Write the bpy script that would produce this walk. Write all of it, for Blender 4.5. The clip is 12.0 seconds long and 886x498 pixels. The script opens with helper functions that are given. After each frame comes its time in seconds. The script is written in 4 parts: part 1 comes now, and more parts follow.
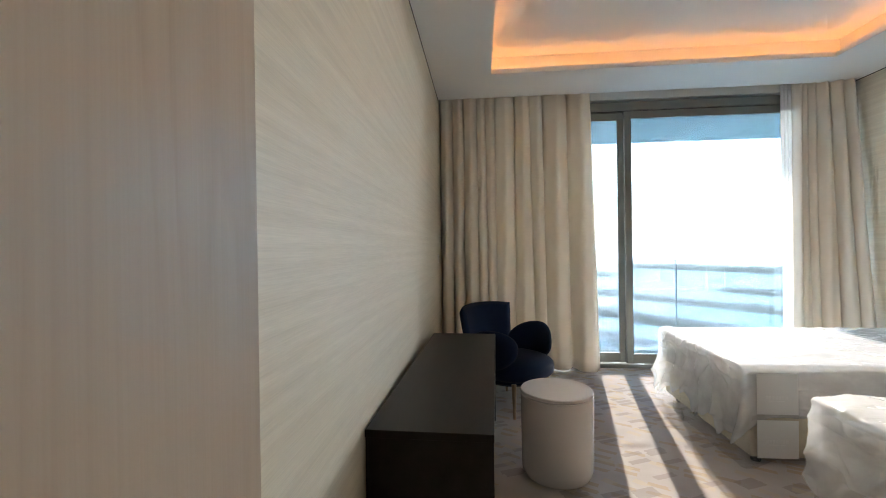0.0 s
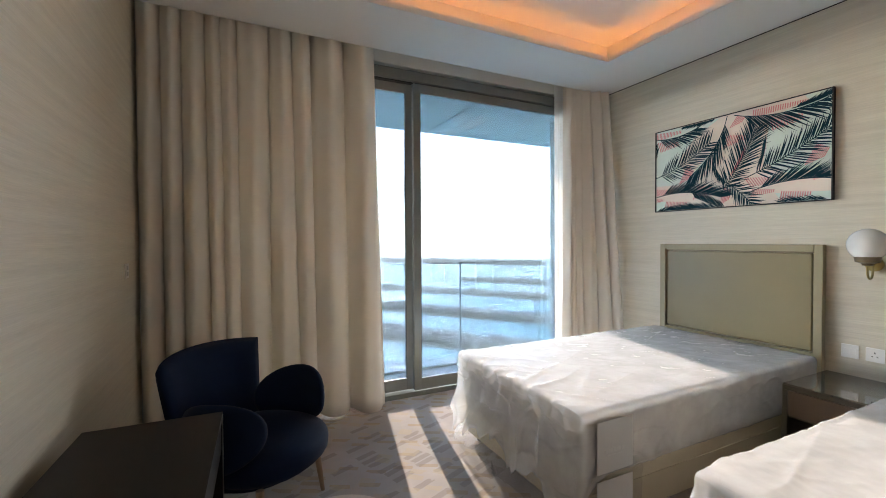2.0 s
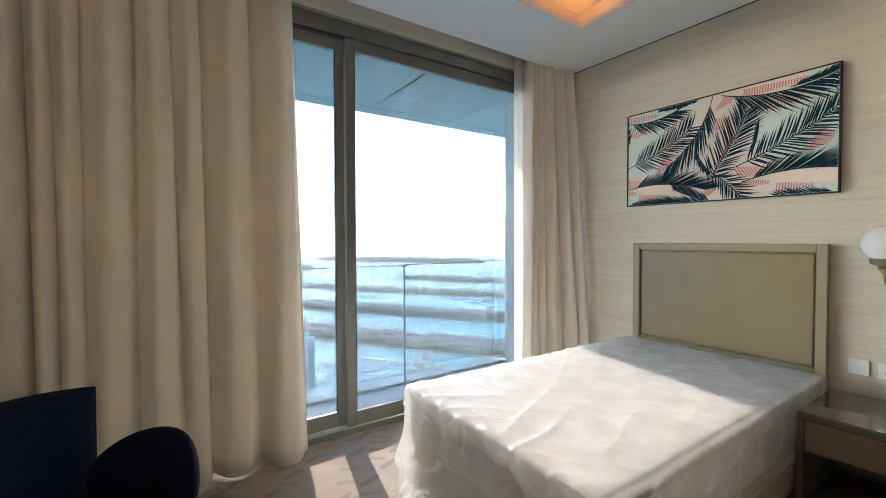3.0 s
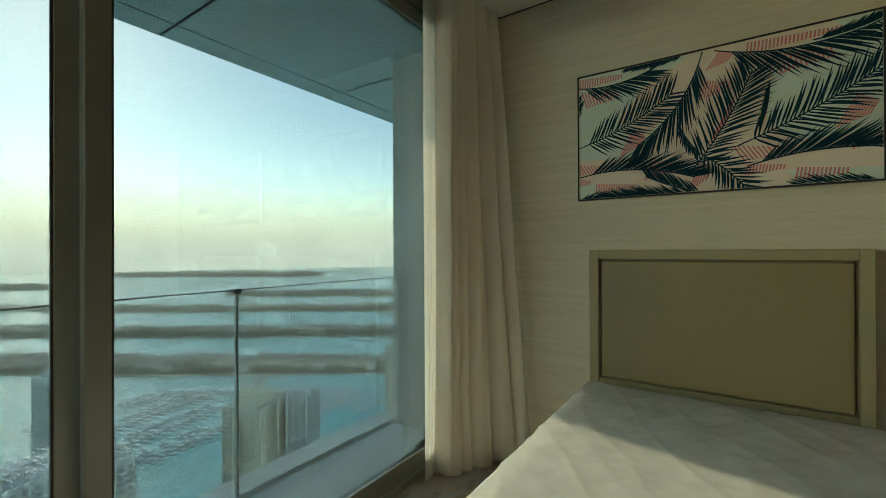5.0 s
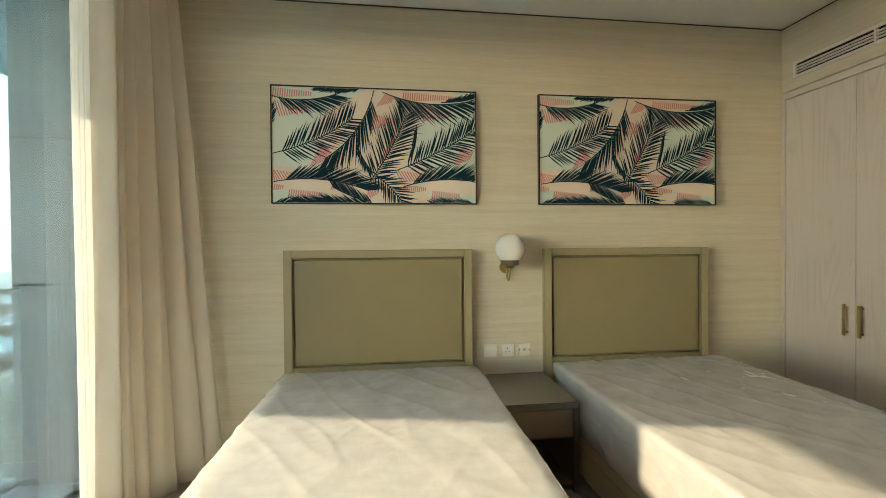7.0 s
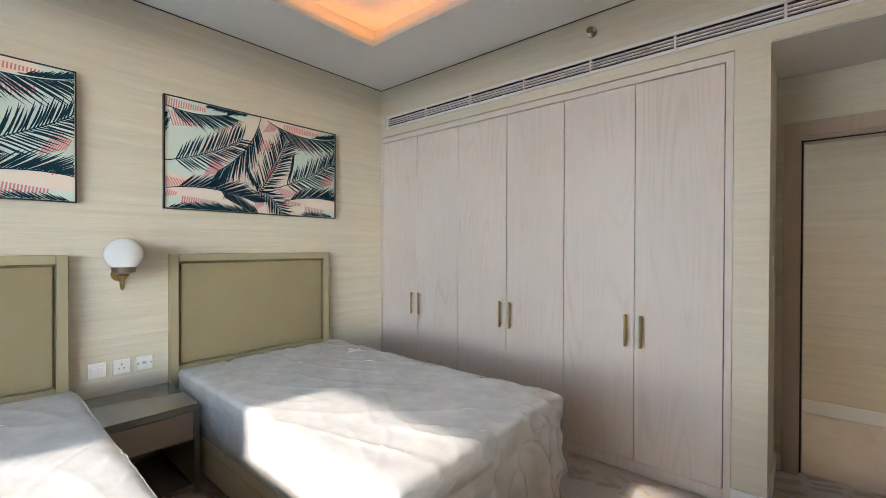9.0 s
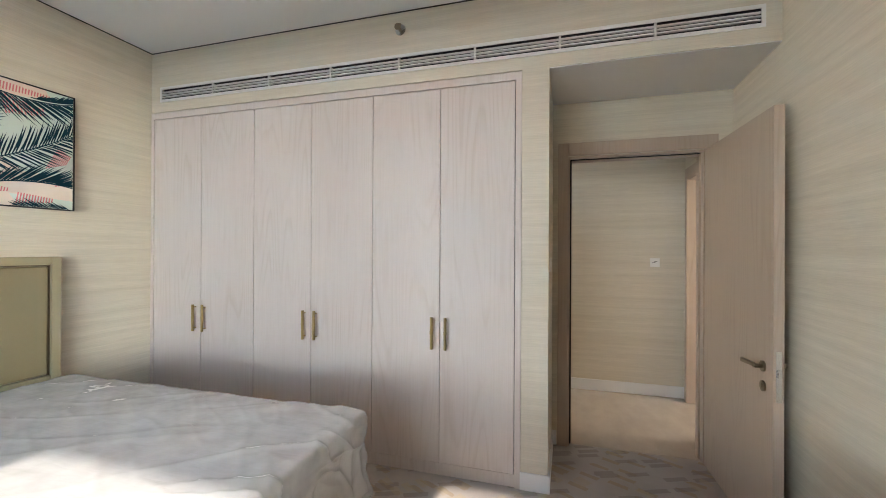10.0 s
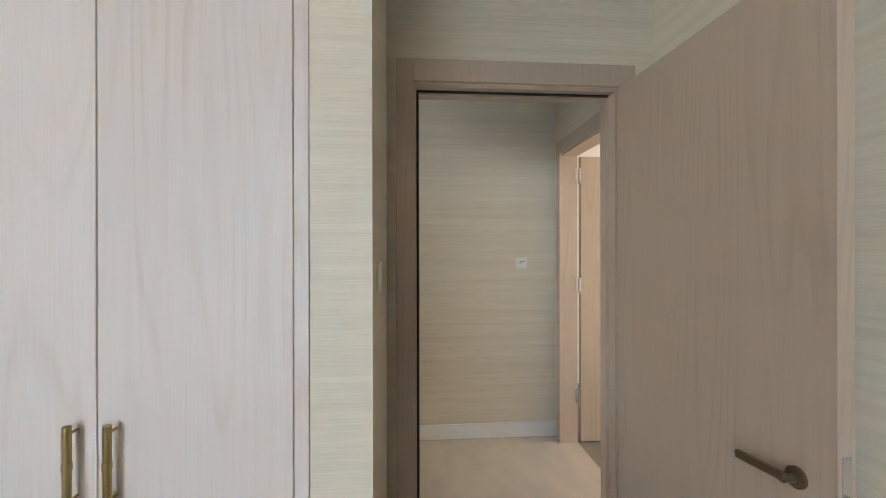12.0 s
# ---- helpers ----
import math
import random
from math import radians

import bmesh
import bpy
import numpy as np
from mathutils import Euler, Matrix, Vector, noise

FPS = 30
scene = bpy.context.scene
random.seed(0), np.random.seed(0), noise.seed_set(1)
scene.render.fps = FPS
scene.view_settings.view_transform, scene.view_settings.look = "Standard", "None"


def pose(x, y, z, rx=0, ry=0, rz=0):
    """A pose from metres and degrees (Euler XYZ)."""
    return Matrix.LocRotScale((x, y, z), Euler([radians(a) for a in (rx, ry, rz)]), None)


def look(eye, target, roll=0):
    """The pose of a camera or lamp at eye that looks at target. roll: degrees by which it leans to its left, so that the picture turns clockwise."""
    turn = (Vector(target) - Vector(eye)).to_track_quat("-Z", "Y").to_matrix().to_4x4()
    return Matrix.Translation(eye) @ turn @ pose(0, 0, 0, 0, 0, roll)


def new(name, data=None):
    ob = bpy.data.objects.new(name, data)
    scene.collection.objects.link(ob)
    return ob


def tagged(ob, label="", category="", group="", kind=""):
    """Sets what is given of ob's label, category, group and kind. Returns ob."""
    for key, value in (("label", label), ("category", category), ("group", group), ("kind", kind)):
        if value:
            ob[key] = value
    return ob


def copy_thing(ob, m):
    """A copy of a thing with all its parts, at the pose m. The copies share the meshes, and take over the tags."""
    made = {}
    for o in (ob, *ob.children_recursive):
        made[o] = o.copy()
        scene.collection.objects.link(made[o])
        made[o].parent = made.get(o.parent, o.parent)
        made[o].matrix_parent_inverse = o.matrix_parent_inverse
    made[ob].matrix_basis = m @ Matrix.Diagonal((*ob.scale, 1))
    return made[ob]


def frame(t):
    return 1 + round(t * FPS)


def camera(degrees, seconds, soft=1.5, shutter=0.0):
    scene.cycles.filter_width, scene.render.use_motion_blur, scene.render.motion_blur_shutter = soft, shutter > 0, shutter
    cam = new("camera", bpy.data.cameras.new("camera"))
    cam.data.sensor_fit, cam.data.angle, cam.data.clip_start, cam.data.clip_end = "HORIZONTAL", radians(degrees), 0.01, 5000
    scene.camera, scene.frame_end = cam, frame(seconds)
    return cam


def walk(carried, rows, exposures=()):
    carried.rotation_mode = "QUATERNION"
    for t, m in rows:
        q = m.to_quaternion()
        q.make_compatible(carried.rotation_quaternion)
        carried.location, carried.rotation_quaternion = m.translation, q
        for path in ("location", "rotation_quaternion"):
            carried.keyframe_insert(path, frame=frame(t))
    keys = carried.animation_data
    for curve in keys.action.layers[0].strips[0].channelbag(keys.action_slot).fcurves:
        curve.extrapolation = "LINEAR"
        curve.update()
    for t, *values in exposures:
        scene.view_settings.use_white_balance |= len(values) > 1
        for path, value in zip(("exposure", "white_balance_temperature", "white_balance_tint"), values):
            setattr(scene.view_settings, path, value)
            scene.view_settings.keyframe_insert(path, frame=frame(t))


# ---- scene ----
cam = camera(93.4, 12.0, soft=0.9)
PATH = [
    (0, (0.447, -0.31, 1.35), (0.267, 1.682, 1.345), -0.8),
    (0.5, (0.432, -0.039, 1.377), (0.616, 1.953, 1.353), -0.8),
    (1, (0.454, 0.265, 1.413), (0.924, 2.209, 1.372), -0.6),
    (1.5, (0.507, 0.608, 1.409), (1.204, 2.483, 1.368), -0.4),
    (2, (0.627, 0.943, 1.406), (1.5, 2.742, 1.368), -0.3),
    (2.5, (0.772, 1.277, 1.401), (1.787, 3.0, 1.365), -0.2),
    (4.5, (1.462, 2.61, 1.415), (2.941, 3.955, 1.377), 0.0),
    (5, (1.619, 2.903, 1.37), (3.274, 4.027, 1.376), -0.2),
    (5.5, (1.761, 2.951, 1.413), (3.552, 3.84, 1.4), -0.1),
    (6, (1.751, 2.935, 1.37), (3.674, 3.484, 1.393), 0.1),
    (6.5, (1.601, 2.907, 1.397), (3.596, 3.056, 1.395), -0.3),
    (8.5, (1.107, 2.837, 1.411), (2.675, 1.595, 1.402), -0.1),
    (9, (1.015, 2.770, 1.428), (2.322, 1.256, 1.413), 0.2),
    (9.5, (0.964, 2.675, 1.433), (1.933, 0.925, 1.423), 0.3),
    (10, (1.042, 2.525, 1.425), (1.615, 0.609, 1.429), 0.3),
    (10.5, (1.113, 2.292, 1.412), (1.346, 0.305, 1.418), 0.4),
    (11, (1.144, 1.933, 1.422), (1.139, -0.067, 1.418), 0.1),
    (11.5, (1.129, 1.507, 1.42), (1.022, -0.49, 1.414), -0.2),
    (12, (1.052, 1.082, 1.418), (0.898, -0.912, 1.417), -0.1),
]
walk(cam, [(t, look(eye, target, roll)) for t, eye, target, roll in PATH],
     [(0, 5.4, 7000, 13), (0.5, 5.15, 7000, 15), (1.5, 4.98, 7200, 17), (2.7, 5.05, 7400, 18), (4.0, 4.1, 8800, -3), (4.6, 3.72, 9900, -11), (5.2, 3.5, 10300, -9),
      (6.0, 3.97, 10800, -9), (6.5, 4.5, 11800, -2), (7.4, 4.85, 8600, 11), (8.3, 5.2, 7100, 15), (10.0, 5.6, 7000, 15), (10.5, 5.7, 6900, 14), (12.0, 5.68, 6600, 12)])

# ---- world and sun ----
SUN_EL, SUN_AZ = radians(24.95), radians(11.2)
world = bpy.data.worlds.new("world")
scene.world = world
world.use_nodes = True
sky = world.node_tree.nodes.new("ShaderNodeTexSky")
sky.sky_type, sky.sun_disc = "NISHITA", False
sky.sun_elevation, sky.sun_rotation = SUN_EL, SUN_AZ
sky.air_density, sky.dust_density, sky.ozone_density = 1.0, 0.12, 2.0
world.node_tree.links.new(sky.outputs[0], world.node_tree.nodes["Background"].inputs[0])
world.node_tree.nodes["Background"].inputs[1].default_value = 0.15
sun = new("sun", bpy.data.lights.new("sun", "SUN"))
sun.data.energy, sun.data.angle, sun.data.color = 0.20, radians(0.6), (1.0, 0.96, 0.90)
to_sun = Vector((math.sin(SUN_AZ) * math.cos(SUN_EL), math.cos(SUN_AZ) * math.cos(SUN_EL), math.sin(SUN_EL)))
sun.matrix_world = look(to_sun * 50, (0, 0, 0))


def lamp(name, m, sx, sy, watts, colour):
    ob = new(name, bpy.data.lights.new(name, "AREA"))
    ob.data.shape, ob.data.size, ob.data.size_y = "RECTANGLE", sx, sy
    ob.data.energy, ob.data.color = watts, colour
    ob.matrix_world = m
    return ob


# ---- materials ----
def mat(name, colour, rough=0.6, metal=0.0, **more):
    m = bpy.data.materials.new(name)
    m.use_nodes = True
    b = m.node_tree.nodes["Principled BSDF"]
    b.inputs["Base Color"].default_value = (*colour, 1)
    b.inputs["Roughness"].default_value = rough
    b.inputs["Metallic"].default_value = metal
    for k, v in more.items():
        b.inputs[k.replace("_", " ")].default_value = v
    return m


def node(m, kind, **values):
    n = m.node_tree.nodes.new(kind)
    for k, v in values.items():
        n.inputs[k.replace("_", " ")].default_value = v
    return n


def join(m, a, b):
    m.node_tree.links.new(a, b)


def coords(m, scale, random_shift=False):
    tc = m.node_tree.nodes.new("ShaderNodeTexCoord")
    mp = node(m, "ShaderNodeMapping", Scale=scale)
    join(m, tc.outputs["Object"], mp.inputs["Vector"])
    if random_shift:
        info = m.node_tree.nodes.new("ShaderNodeObjectInfo")
        mul = node(m, "ShaderNodeMath")
        mul.operation = "MULTIPLY"
        mul.inputs[1].default_value = 37.0
        join(m, info.outputs["Random"], mul.inputs[0])
        join(m, mul.outputs[0], mp.inputs["Location"])
    return mp.outputs[0]


def ramp(m, fac, stops):
    r = m.node_tree.nodes.new("ShaderNodeValToRGB")
    els = r.color_ramp.elements
    els[0].position, els[0].color = stops[0][0], (*stops[0][1], 1)
    els[1].position, els[1].color = stops[-1][0], (*stops[-1][1], 1)
    for p, c in stops[1:-1]:
        els.new(p).color = (*c, 1)
    join(m, fac, r.inputs[0])
    return r.outputs[0]


def mixed(m, a, b, fac, blend="MIX"):
    x = m.node_tree.nodes.new("ShaderNodeMix")
    x.data_type, x.blend_type = "RGBA", blend
    for socket, v in ((x.inputs[0], fac), (x.inputs[6], a), (x.inputs[7], b)):
        if hasattr(v, "links"):
            join(m, v, socket)
        else:
            socket.default_value = v if isinstance(v, float) else (*v, 1)
    return x.outputs[2]


def bump(m, height, strength, distance=0.002):
    b = node(m, "ShaderNodeBump", Strength=strength, Distance=distance)
    join(m, height, b.inputs["Height"])
    join(m, b.outputs[0], m.node_tree.nodes["Principled BSDF"].inputs["Normal"])


def base(m, colour):
    join(m, colour, m.node_tree.nodes["Principled BSDF"].inputs["Base Color"])


def noise_tex(m, vec, scale, detail=3.0, rough=0.5):
    n = node(m, "ShaderNodeTexNoise", Scale=scale, Detail=detail, Roughness=rough)
    join(m, vec, n.inputs["Vector"])
    return n.outputs["Fac"]


def streaked(name, low, high, stretch, scale, rough, relief=0.15, spots=0.0, shift=False, **more):
    """A grained surface: long streaks along the axis with the small stretch, fine fibres over them, broad unevenness."""
    m = mat(name, low, rough, **more)
    v = coords(m, stretch, shift)
    broad = noise_tex(m, v, scale, 4.0, 0.55)
    fine = noise_tex(m, v, scale * 9, 3.0, 0.6)
    c = ramp(m, broad, [(0.3, low), (0.7, high)])
    f = ramp(m, fine, [(0.35, (0.93, 0.93, 0.925)), (0.65, (1.03, 1.03, 1.03))])
    c = mixed(m, c, f, 1.0, "MULTIPLY")
    base(m, c)
    bump(m, fine, relief)
    return m


def glass_material(name, tint, gloss):
    m = bpy.data.materials.new(name)
    m.use_nodes = True
    t = m.node_tree
    t.nodes.remove(t.nodes["Principled BSDF"])
    tr, gl, mx, lw = [t.nodes.new(k) for k in ("ShaderNodeBsdfTransparent", "ShaderNodeBsdfGlossy", "ShaderNodeMixShader", "ShaderNodeLayerWeight")]
    tr.inputs[0].default_value = (*tint, 1)
    gl.inputs["Roughness"].default_value = 0.0
    lw.inputs["Blend"].default_value = 0.5
    p = t.nodes.new("ShaderNodeMath")
    p.operation = "POWER"
    p.inputs[1].default_value = 4.0
    r = t.nodes.new("ShaderNodeMath")
    r.operation = "MULTIPLY_ADD"
    r.inputs[1].default_value, r.inputs[2].default_value = 0.6, gloss
    t.links.new(lw.outputs["Facing"], p.inputs[0])
    t.links.new(p.outputs[0], r.inputs[0])
    t.links.new(r.outputs[0], mx.inputs[0])
    t.links.new(tr.outputs[0], mx.inputs[1])
    t.links.new(gl.outputs[0], mx.inputs[2])
    t.links.new(mx.outputs[0], t.nodes["Material Output"].inputs[0])
    return m


def carpet_material():
    m = mat("carpet", (0.42, 0.38, 0.35), 0.95, Specular_IOR_Level=0.15)
    tc = m.node_tree.nodes.new("ShaderNodeTexCoord")
    warp = node(m, "ShaderNodeTexNoise", Scale=60.0, Detail=2.0)
    join(m, tc.outputs["Object"], warp.inputs["Vector"])
    colour = ramp(m, noise_tex(m, tc.outputs["Object"], 3.0, 4.0), [(0.35, (0.42, 0.385, 0.365)), (0.65, (0.50, 0.465, 0.44))])
    for turn, sx, sy, tint, least, seed in ((28, 6.0, 19.0, (0.40, 0.29, 0.16), 0.70, 0.0), (-22, 5.0, 17.0, (0.27, 0.235, 0.21), 0.71, 3.7), (40, 7.5, 15.0, (0.50, 0.42, 0.30), 0.78, 9.1)):
        rot = node(m, "ShaderNodeMapping", Rotation=(0, 0, radians(turn)), Location=(seed, seed, 0))
        join(m, tc.outputs["Object"], rot.inputs["Vector"])
        size = node(m, "ShaderNodeMapping", Scale=(sx, sy, 1))
        join(m, rot.outputs[0], size.inputs["Vector"])
        off = m.node_tree.nodes.new("ShaderNodeMix")
        off.data_type = "VECTOR"
        off.inputs[0].default_value = 0.12
        join(m, size.outputs[0], off.inputs[4])
        add = m.node_tree.nodes.new("ShaderNodeVectorMath")
        add.operation = "ADD"
        join(m, size.outputs[0], add.inputs[0])
        join(m, warp.outputs["Color"], add.inputs[1])
        join(m, add.outputs[0], off.inputs[5])
        v = node(m, "ShaderNodeTexVoronoi", Scale=1.0, Randomness=0.75)
        v.voronoi_dimensions, v.distance = "2D", "CHEBYCHEV"
        join(m, off.outputs[1], v.inputs["Vector"])
        inside = node(m, "ShaderNodeMath")
        inside.operation = "LESS_THAN"
        inside.inputs[1].default_value = 0.36
        join(m, v.outputs["Distance"], inside.inputs[0])
        sep = m.node_tree.nodes.new("ShaderNodeSeparateColor")
        join(m, v.outputs["Color"], sep.inputs[0])
        chosen = node(m, "ShaderNodeMath")
        chosen.operation = "GREATER_THAN"
        chosen.inputs[1].default_value = least
        join(m, sep.outputs[0], chosen.inputs[0])
        both = node(m, "ShaderNodeMath")
        both.operation = "MULTIPLY"
        join(m, inside.outputs[0], both.inputs[0])
        join(m, chosen.outputs[0], both.inputs[1])
        soft = node(m, "ShaderNodeMath")
        soft.operation = "MULTIPLY"
        soft.inputs[1].default_value = 0.52
        join(m, both.outputs[0], soft.inputs[0])
        colour = mixed(m, colour, tint, soft.outputs[0])
    base(m, colour)
    bump(m, noise_tex(m, tc.outputs["Object"], 420.0, 2.0, 0.7), 0.5, 0.004)
    return m


def veneer(name, low, high, rough=0.42):
    """Pale ash: an even ground, faint cathedral rings stretched along the height, fine pores."""
    m = mat(name, low, rough)
    v = coords(m, (1, 1, 1), True)
    mp = node(m, "ShaderNodeMapping", Scale=(4.6, 4.6, 0.36))
    join(m, v, mp.inputs["Vector"])
    rise = node(m, "ShaderNodeMath")
    rise.operation = "MULTIPLY"
    rise.inputs[1].default_value = 19.0
    join(m, noise_tex(m, mp.outputs[0], 1.0, 1.6, 0.35), rise.inputs[0])
    ring = node(m, "ShaderNodeMath")
    ring.operation = "FRACT"
    join(m, rise.outputs[0], ring.inputs[0])
    rings = ramp(m, ring.outputs[0], [(0.0, (0.985, 0.985, 0.98)), (0.5, (1.01, 1.01, 1.01)), (0.9, (0.92, 0.90, 0.875)), (1.0, (0.975, 0.97, 0.965))])
    mp2 = node(m, "ShaderNodeMapping", Scale=(90, 90, 1.4))
    join(m, v, mp2.inputs["Vector"])
    pores = noise_tex(m, mp2.outputs[0], 2.0, 3.0, 0.6)
    tone = ramp(m, noise_tex(m, v, 0.9, 2.0), [(0.3, low), (0.7, high)])
    patchy = ramp(m, noise_tex(m, v, 2.3, 2.0), [(0.44, (0.12, 0.12, 0.12)), (0.64, (1, 1, 1))])
    c = mixed(m, tone, mixed(m, (1.0, 1.0, 1.0), rings, patchy), 1.0, "MULTIPLY")
    c = mixed(m, c, ramp(m, pores, [(0.3, (0.965, 0.955, 0.945)), (0.6, (1.01, 1.01, 1.01))]), 1.0, "MULTIPLY")
    base(m, c)
    bump(m, pores, 0.12, 0.001)
    return m


def woven(name, colour, scale=900.0, strength=0.25, rough=0.9, vary=0.06, **more):
    m = mat(name, colour, rough, **more)
    v = coords(m, (1, 1, 1))
    n = noise_tex(m, v, 3.0, 3.0)
    lo, hi = [tuple(c * (1 + s * vary) for c in colour) for s in (-1, 1)]
    base(m, ramp(m, n, [(0.3, lo), (0.7, hi)]))
    bump(m, noise_tex(m, v, scale, 1.0), strength, 0.001)
    return m


def wrap_material(name="wrap", least=0.5, most=0.62):
    m = bpy.data.materials.new(name)
    m.use_nodes = True
    t = m.node_tree
    b = t.nodes["Principled BSDF"]
    b.inputs["Base Color"].default_value = (0.69, 0.695, 0.695, 1)
    b.inputs["Roughness"].default_value = 0.18
    b.inputs["Specular IOR Level"].default_value = 0.7
    tr, mx, tl, m2 = [t.nodes.new(k) for k in ("ShaderNodeBsdfTransparent", "ShaderNodeMixShader", "ShaderNodeBsdfTranslucent", "ShaderNodeMixShader")]
    tl.inputs[0].default_value = (0.82, 0.82, 0.80, 1)
    v = coords(m, (1, 1, 1))
    r = t.nodes.new("ShaderNodeMapRange")
    r.inputs[1].default_value, r.inputs[2].default_value, r.inputs[3].default_value, r.inputs[4].default_value = 0.3, 0.75, most, least
    join(m, noise_tex(m, v, 7.0, 3.0), r.inputs[0])
    m2.inputs[0].default_value = 0.35
    t.links.new(b.outputs[0], m2.inputs[1])
    t.links.new(tl.outputs[0], m2.inputs[2])
    t.links.new(r.outputs[0], mx.inputs[0])
    t.links.new(m2.outputs[0], mx.inputs[1])
    t.links.new(tr.outputs[0], mx.inputs[2])
    t.links.new(mx.outputs[0], t.nodes["Material Output"].inputs[0])
    stretch = node(m, "ShaderNodeMapping", Rotation=(0.3, 0.2, 0.6), Scale=(2.2, 9.0, 5.0))
    join(m, v, stretch.inputs["Vector"])
    centred = node(m, "ShaderNodeMath")
    centred.operation = "SUBTRACT"
    centred.inputs[1].default_value = 0.5
    join(m, noise_tex(m, stretch.outputs[0], 1.3, 3.0, 0.55), centred.inputs[0])
    ridge = node(m, "ShaderNodeMath")
    ridge.operation = "ABSOLUTE"
    join(m, centred.outputs[0], ridge.inputs[0])
    bump(m, ridge.outputs[0], 0.35, 0.02)
    return m


def let_through(m, colour, share):
    """Cloth that lets part of the daylight through."""
    t = m.node_tree
    tl, mx = [t.nodes.new(k) for k in ("ShaderNodeBsdfTranslucent", "ShaderNodeMixShader")]
    tl.inputs[0].default_value = (*colour, 1)
    mx.inputs[0].default_value = share
    join(m, t.nodes["Principled BSDF"].outputs[0], mx.inputs[1])
    join(m, tl.outputs[0], mx.inputs[2])
    join(m, mx.outputs[0], t.nodes["Material Output"].inputs[0])
    return m


M = {}
M["wallpaper"] = streaked("wallpaper", (0.63, 0.57, 0.455), (0.715, 0.655, 0.535), (0.35, 0.35, 14), 2.2, 0.5, 0.2)
M["ceiling"] = mat("ceiling", (0.80, 0.80, 0.79), 0.85)
M["paint"] = mat("paint", (0.74, 0.73, 0.70), 0.8)
M["wood"] = veneer("ash_veneer", (0.655, 0.585, 0.54), (0.70, 0.63, 0.585))
M["door_wood"] = veneer("door_veneer", (0.465, 0.37, 0.29), (0.51, 0.415, 0.33), 0.38)
M["label"] = mat("label", (0.47, 0.47, 0.46), 0.5)
M["dark_wood"] = streaked("dark_wood", (0.012, 0.0095, 0.008), (0.023, 0.018, 0.015), (6, 0.6, 6), 2.0, 0.36, 0.08, Specular_IOR_Level=0.2)
M["skirting"] = mat("skirting", (0.80, 0.80, 0.79), 0.3)
M["carpet"] = carpet_material()
M["stone"] = streaked("stone", (0.50, 0.44, 0.37), (0.54, 0.475, 0.405), (1, 0.5, 1), 0.8, 0.2, 0.02)
M["curtain"] = let_through(woven("curtain", (0.80, 0.745, 0.66), 700.0, 0.2, 0.9, 0.04, Sheen_Weight=0.1), (0.74, 0.68, 0.58), 0.08)
M["sheer"] = let_through(mat("sheer", (0.88, 0.88, 0.87), 0.9), (0.88, 0.88, 0.87), 0.55)
M["frame"] = woven("frame", (0.19, 0.20, 0.19), 300.0, 0.03, 0.38, 0.08, Metallic=0.3)
M["rubber"] = mat("rubber", (0.012, 0.012, 0.012), 0.6)
M["panel_grey"] = woven("panel_grey", (0.74, 0.67, 0.62), 40.0, 0.03, 0.35, 0.08)
M["balcony"] = woven("balcony", (0.86, 0.85, 0.79), 120.0, 0.15, 0.6, 0.08)
M["steel"] = mat("steel", (0.42, 0.43, 0.43), 0.3, 1.0)
M["bright_steel"] = mat("bright_steel", (0.7, 0.7, 0.7), 0.25, 1.0)
M["post_metal"] = mat("post_metal", (0.62, 0.63, 0.62), 0.45, 0.5)
M["brass"] = woven("brass", (0.43, 0.33, 0.15), 400.0, 0.6, 0.3, 0.15, Metallic=1.0)
M["bronze"] = mat("bronze", (0.26, 0.21, 0.15), 0.32, 1.0)
M["leather"] = woven("leather", (0.29, 0.242, 0.140), 260.0, 0.2, 0.42, 0.04)
M["lacquer"] = mat("lacquer", (0.37, 0.32, 0.20), 0.38)
M["taupe"] = woven("taupe", (0.165, 0.147, 0.115), 60.0, 0.03, 0.35, 0.05)
M["drawer"] = veneer("drawer_veneer", (0.27, 0.205, 0.15), (0.31, 0.24, 0.185))
M["fabric"] = woven("fabric", (0.43, 0.38, 0.28), 500.0, 0.3, 0.9)
M["mattress"] = woven("mattress", (0.65, 0.645, 0.63), 300.0, 0.2, 0.8, 0.03)
M["wrap"] = wrap_material()
M["film"] = wrap_material("film", 0.68, 0.84)
M["velvet"] = woven("velvet", (0.004, 0.013, 0.043), 500.0, 0.2, 0.75, 0.2, Sheen_Weight=0.03, Specular_IOR_Level=0.1)
M["leg_wood"] = mat("leg_wood", (0.30, 0.20, 0.12), 0.4)
M["ceramic"] = mat("ceramic", (0.72, 0.655, 0.61), 0.12)
M["opal"] = mat("opal", (0.88, 0.88, 0.86), 0.12)
M["white_plastic"] = mat("white_plastic", (0.80, 0.79, 0.76), 0.3)
M["grey_plastic"] = mat("grey_plastic", (0.5, 0.5, 0.49), 0.35)
M["black"] = mat("black", (0.01, 0.01, 0.012), 0.4)
# near-black colour that puts shade into door gaps and the ceiling line
M["gap_shade"] = mat("gap_shade", (0.05, 0.042, 0.036), 0.8)
M["canvas"] = woven("canvas", (0.82, 0.70, 0.60), 600.0, 0.2, 0.8, 0.03)
M["teal_ink"] = mat("teal_ink", (0.010, 0.045, 0.065), 0.8, Specular_IOR_Level=0.1)
M["pink_ink"] = mat("pink_ink", (0.72, 0.25, 0.26), 0.8, Specular_IOR_Level=0.1)
M["mint_ink"] = mat("mint_ink", (0.66, 0.76, 0.68), 0.8)
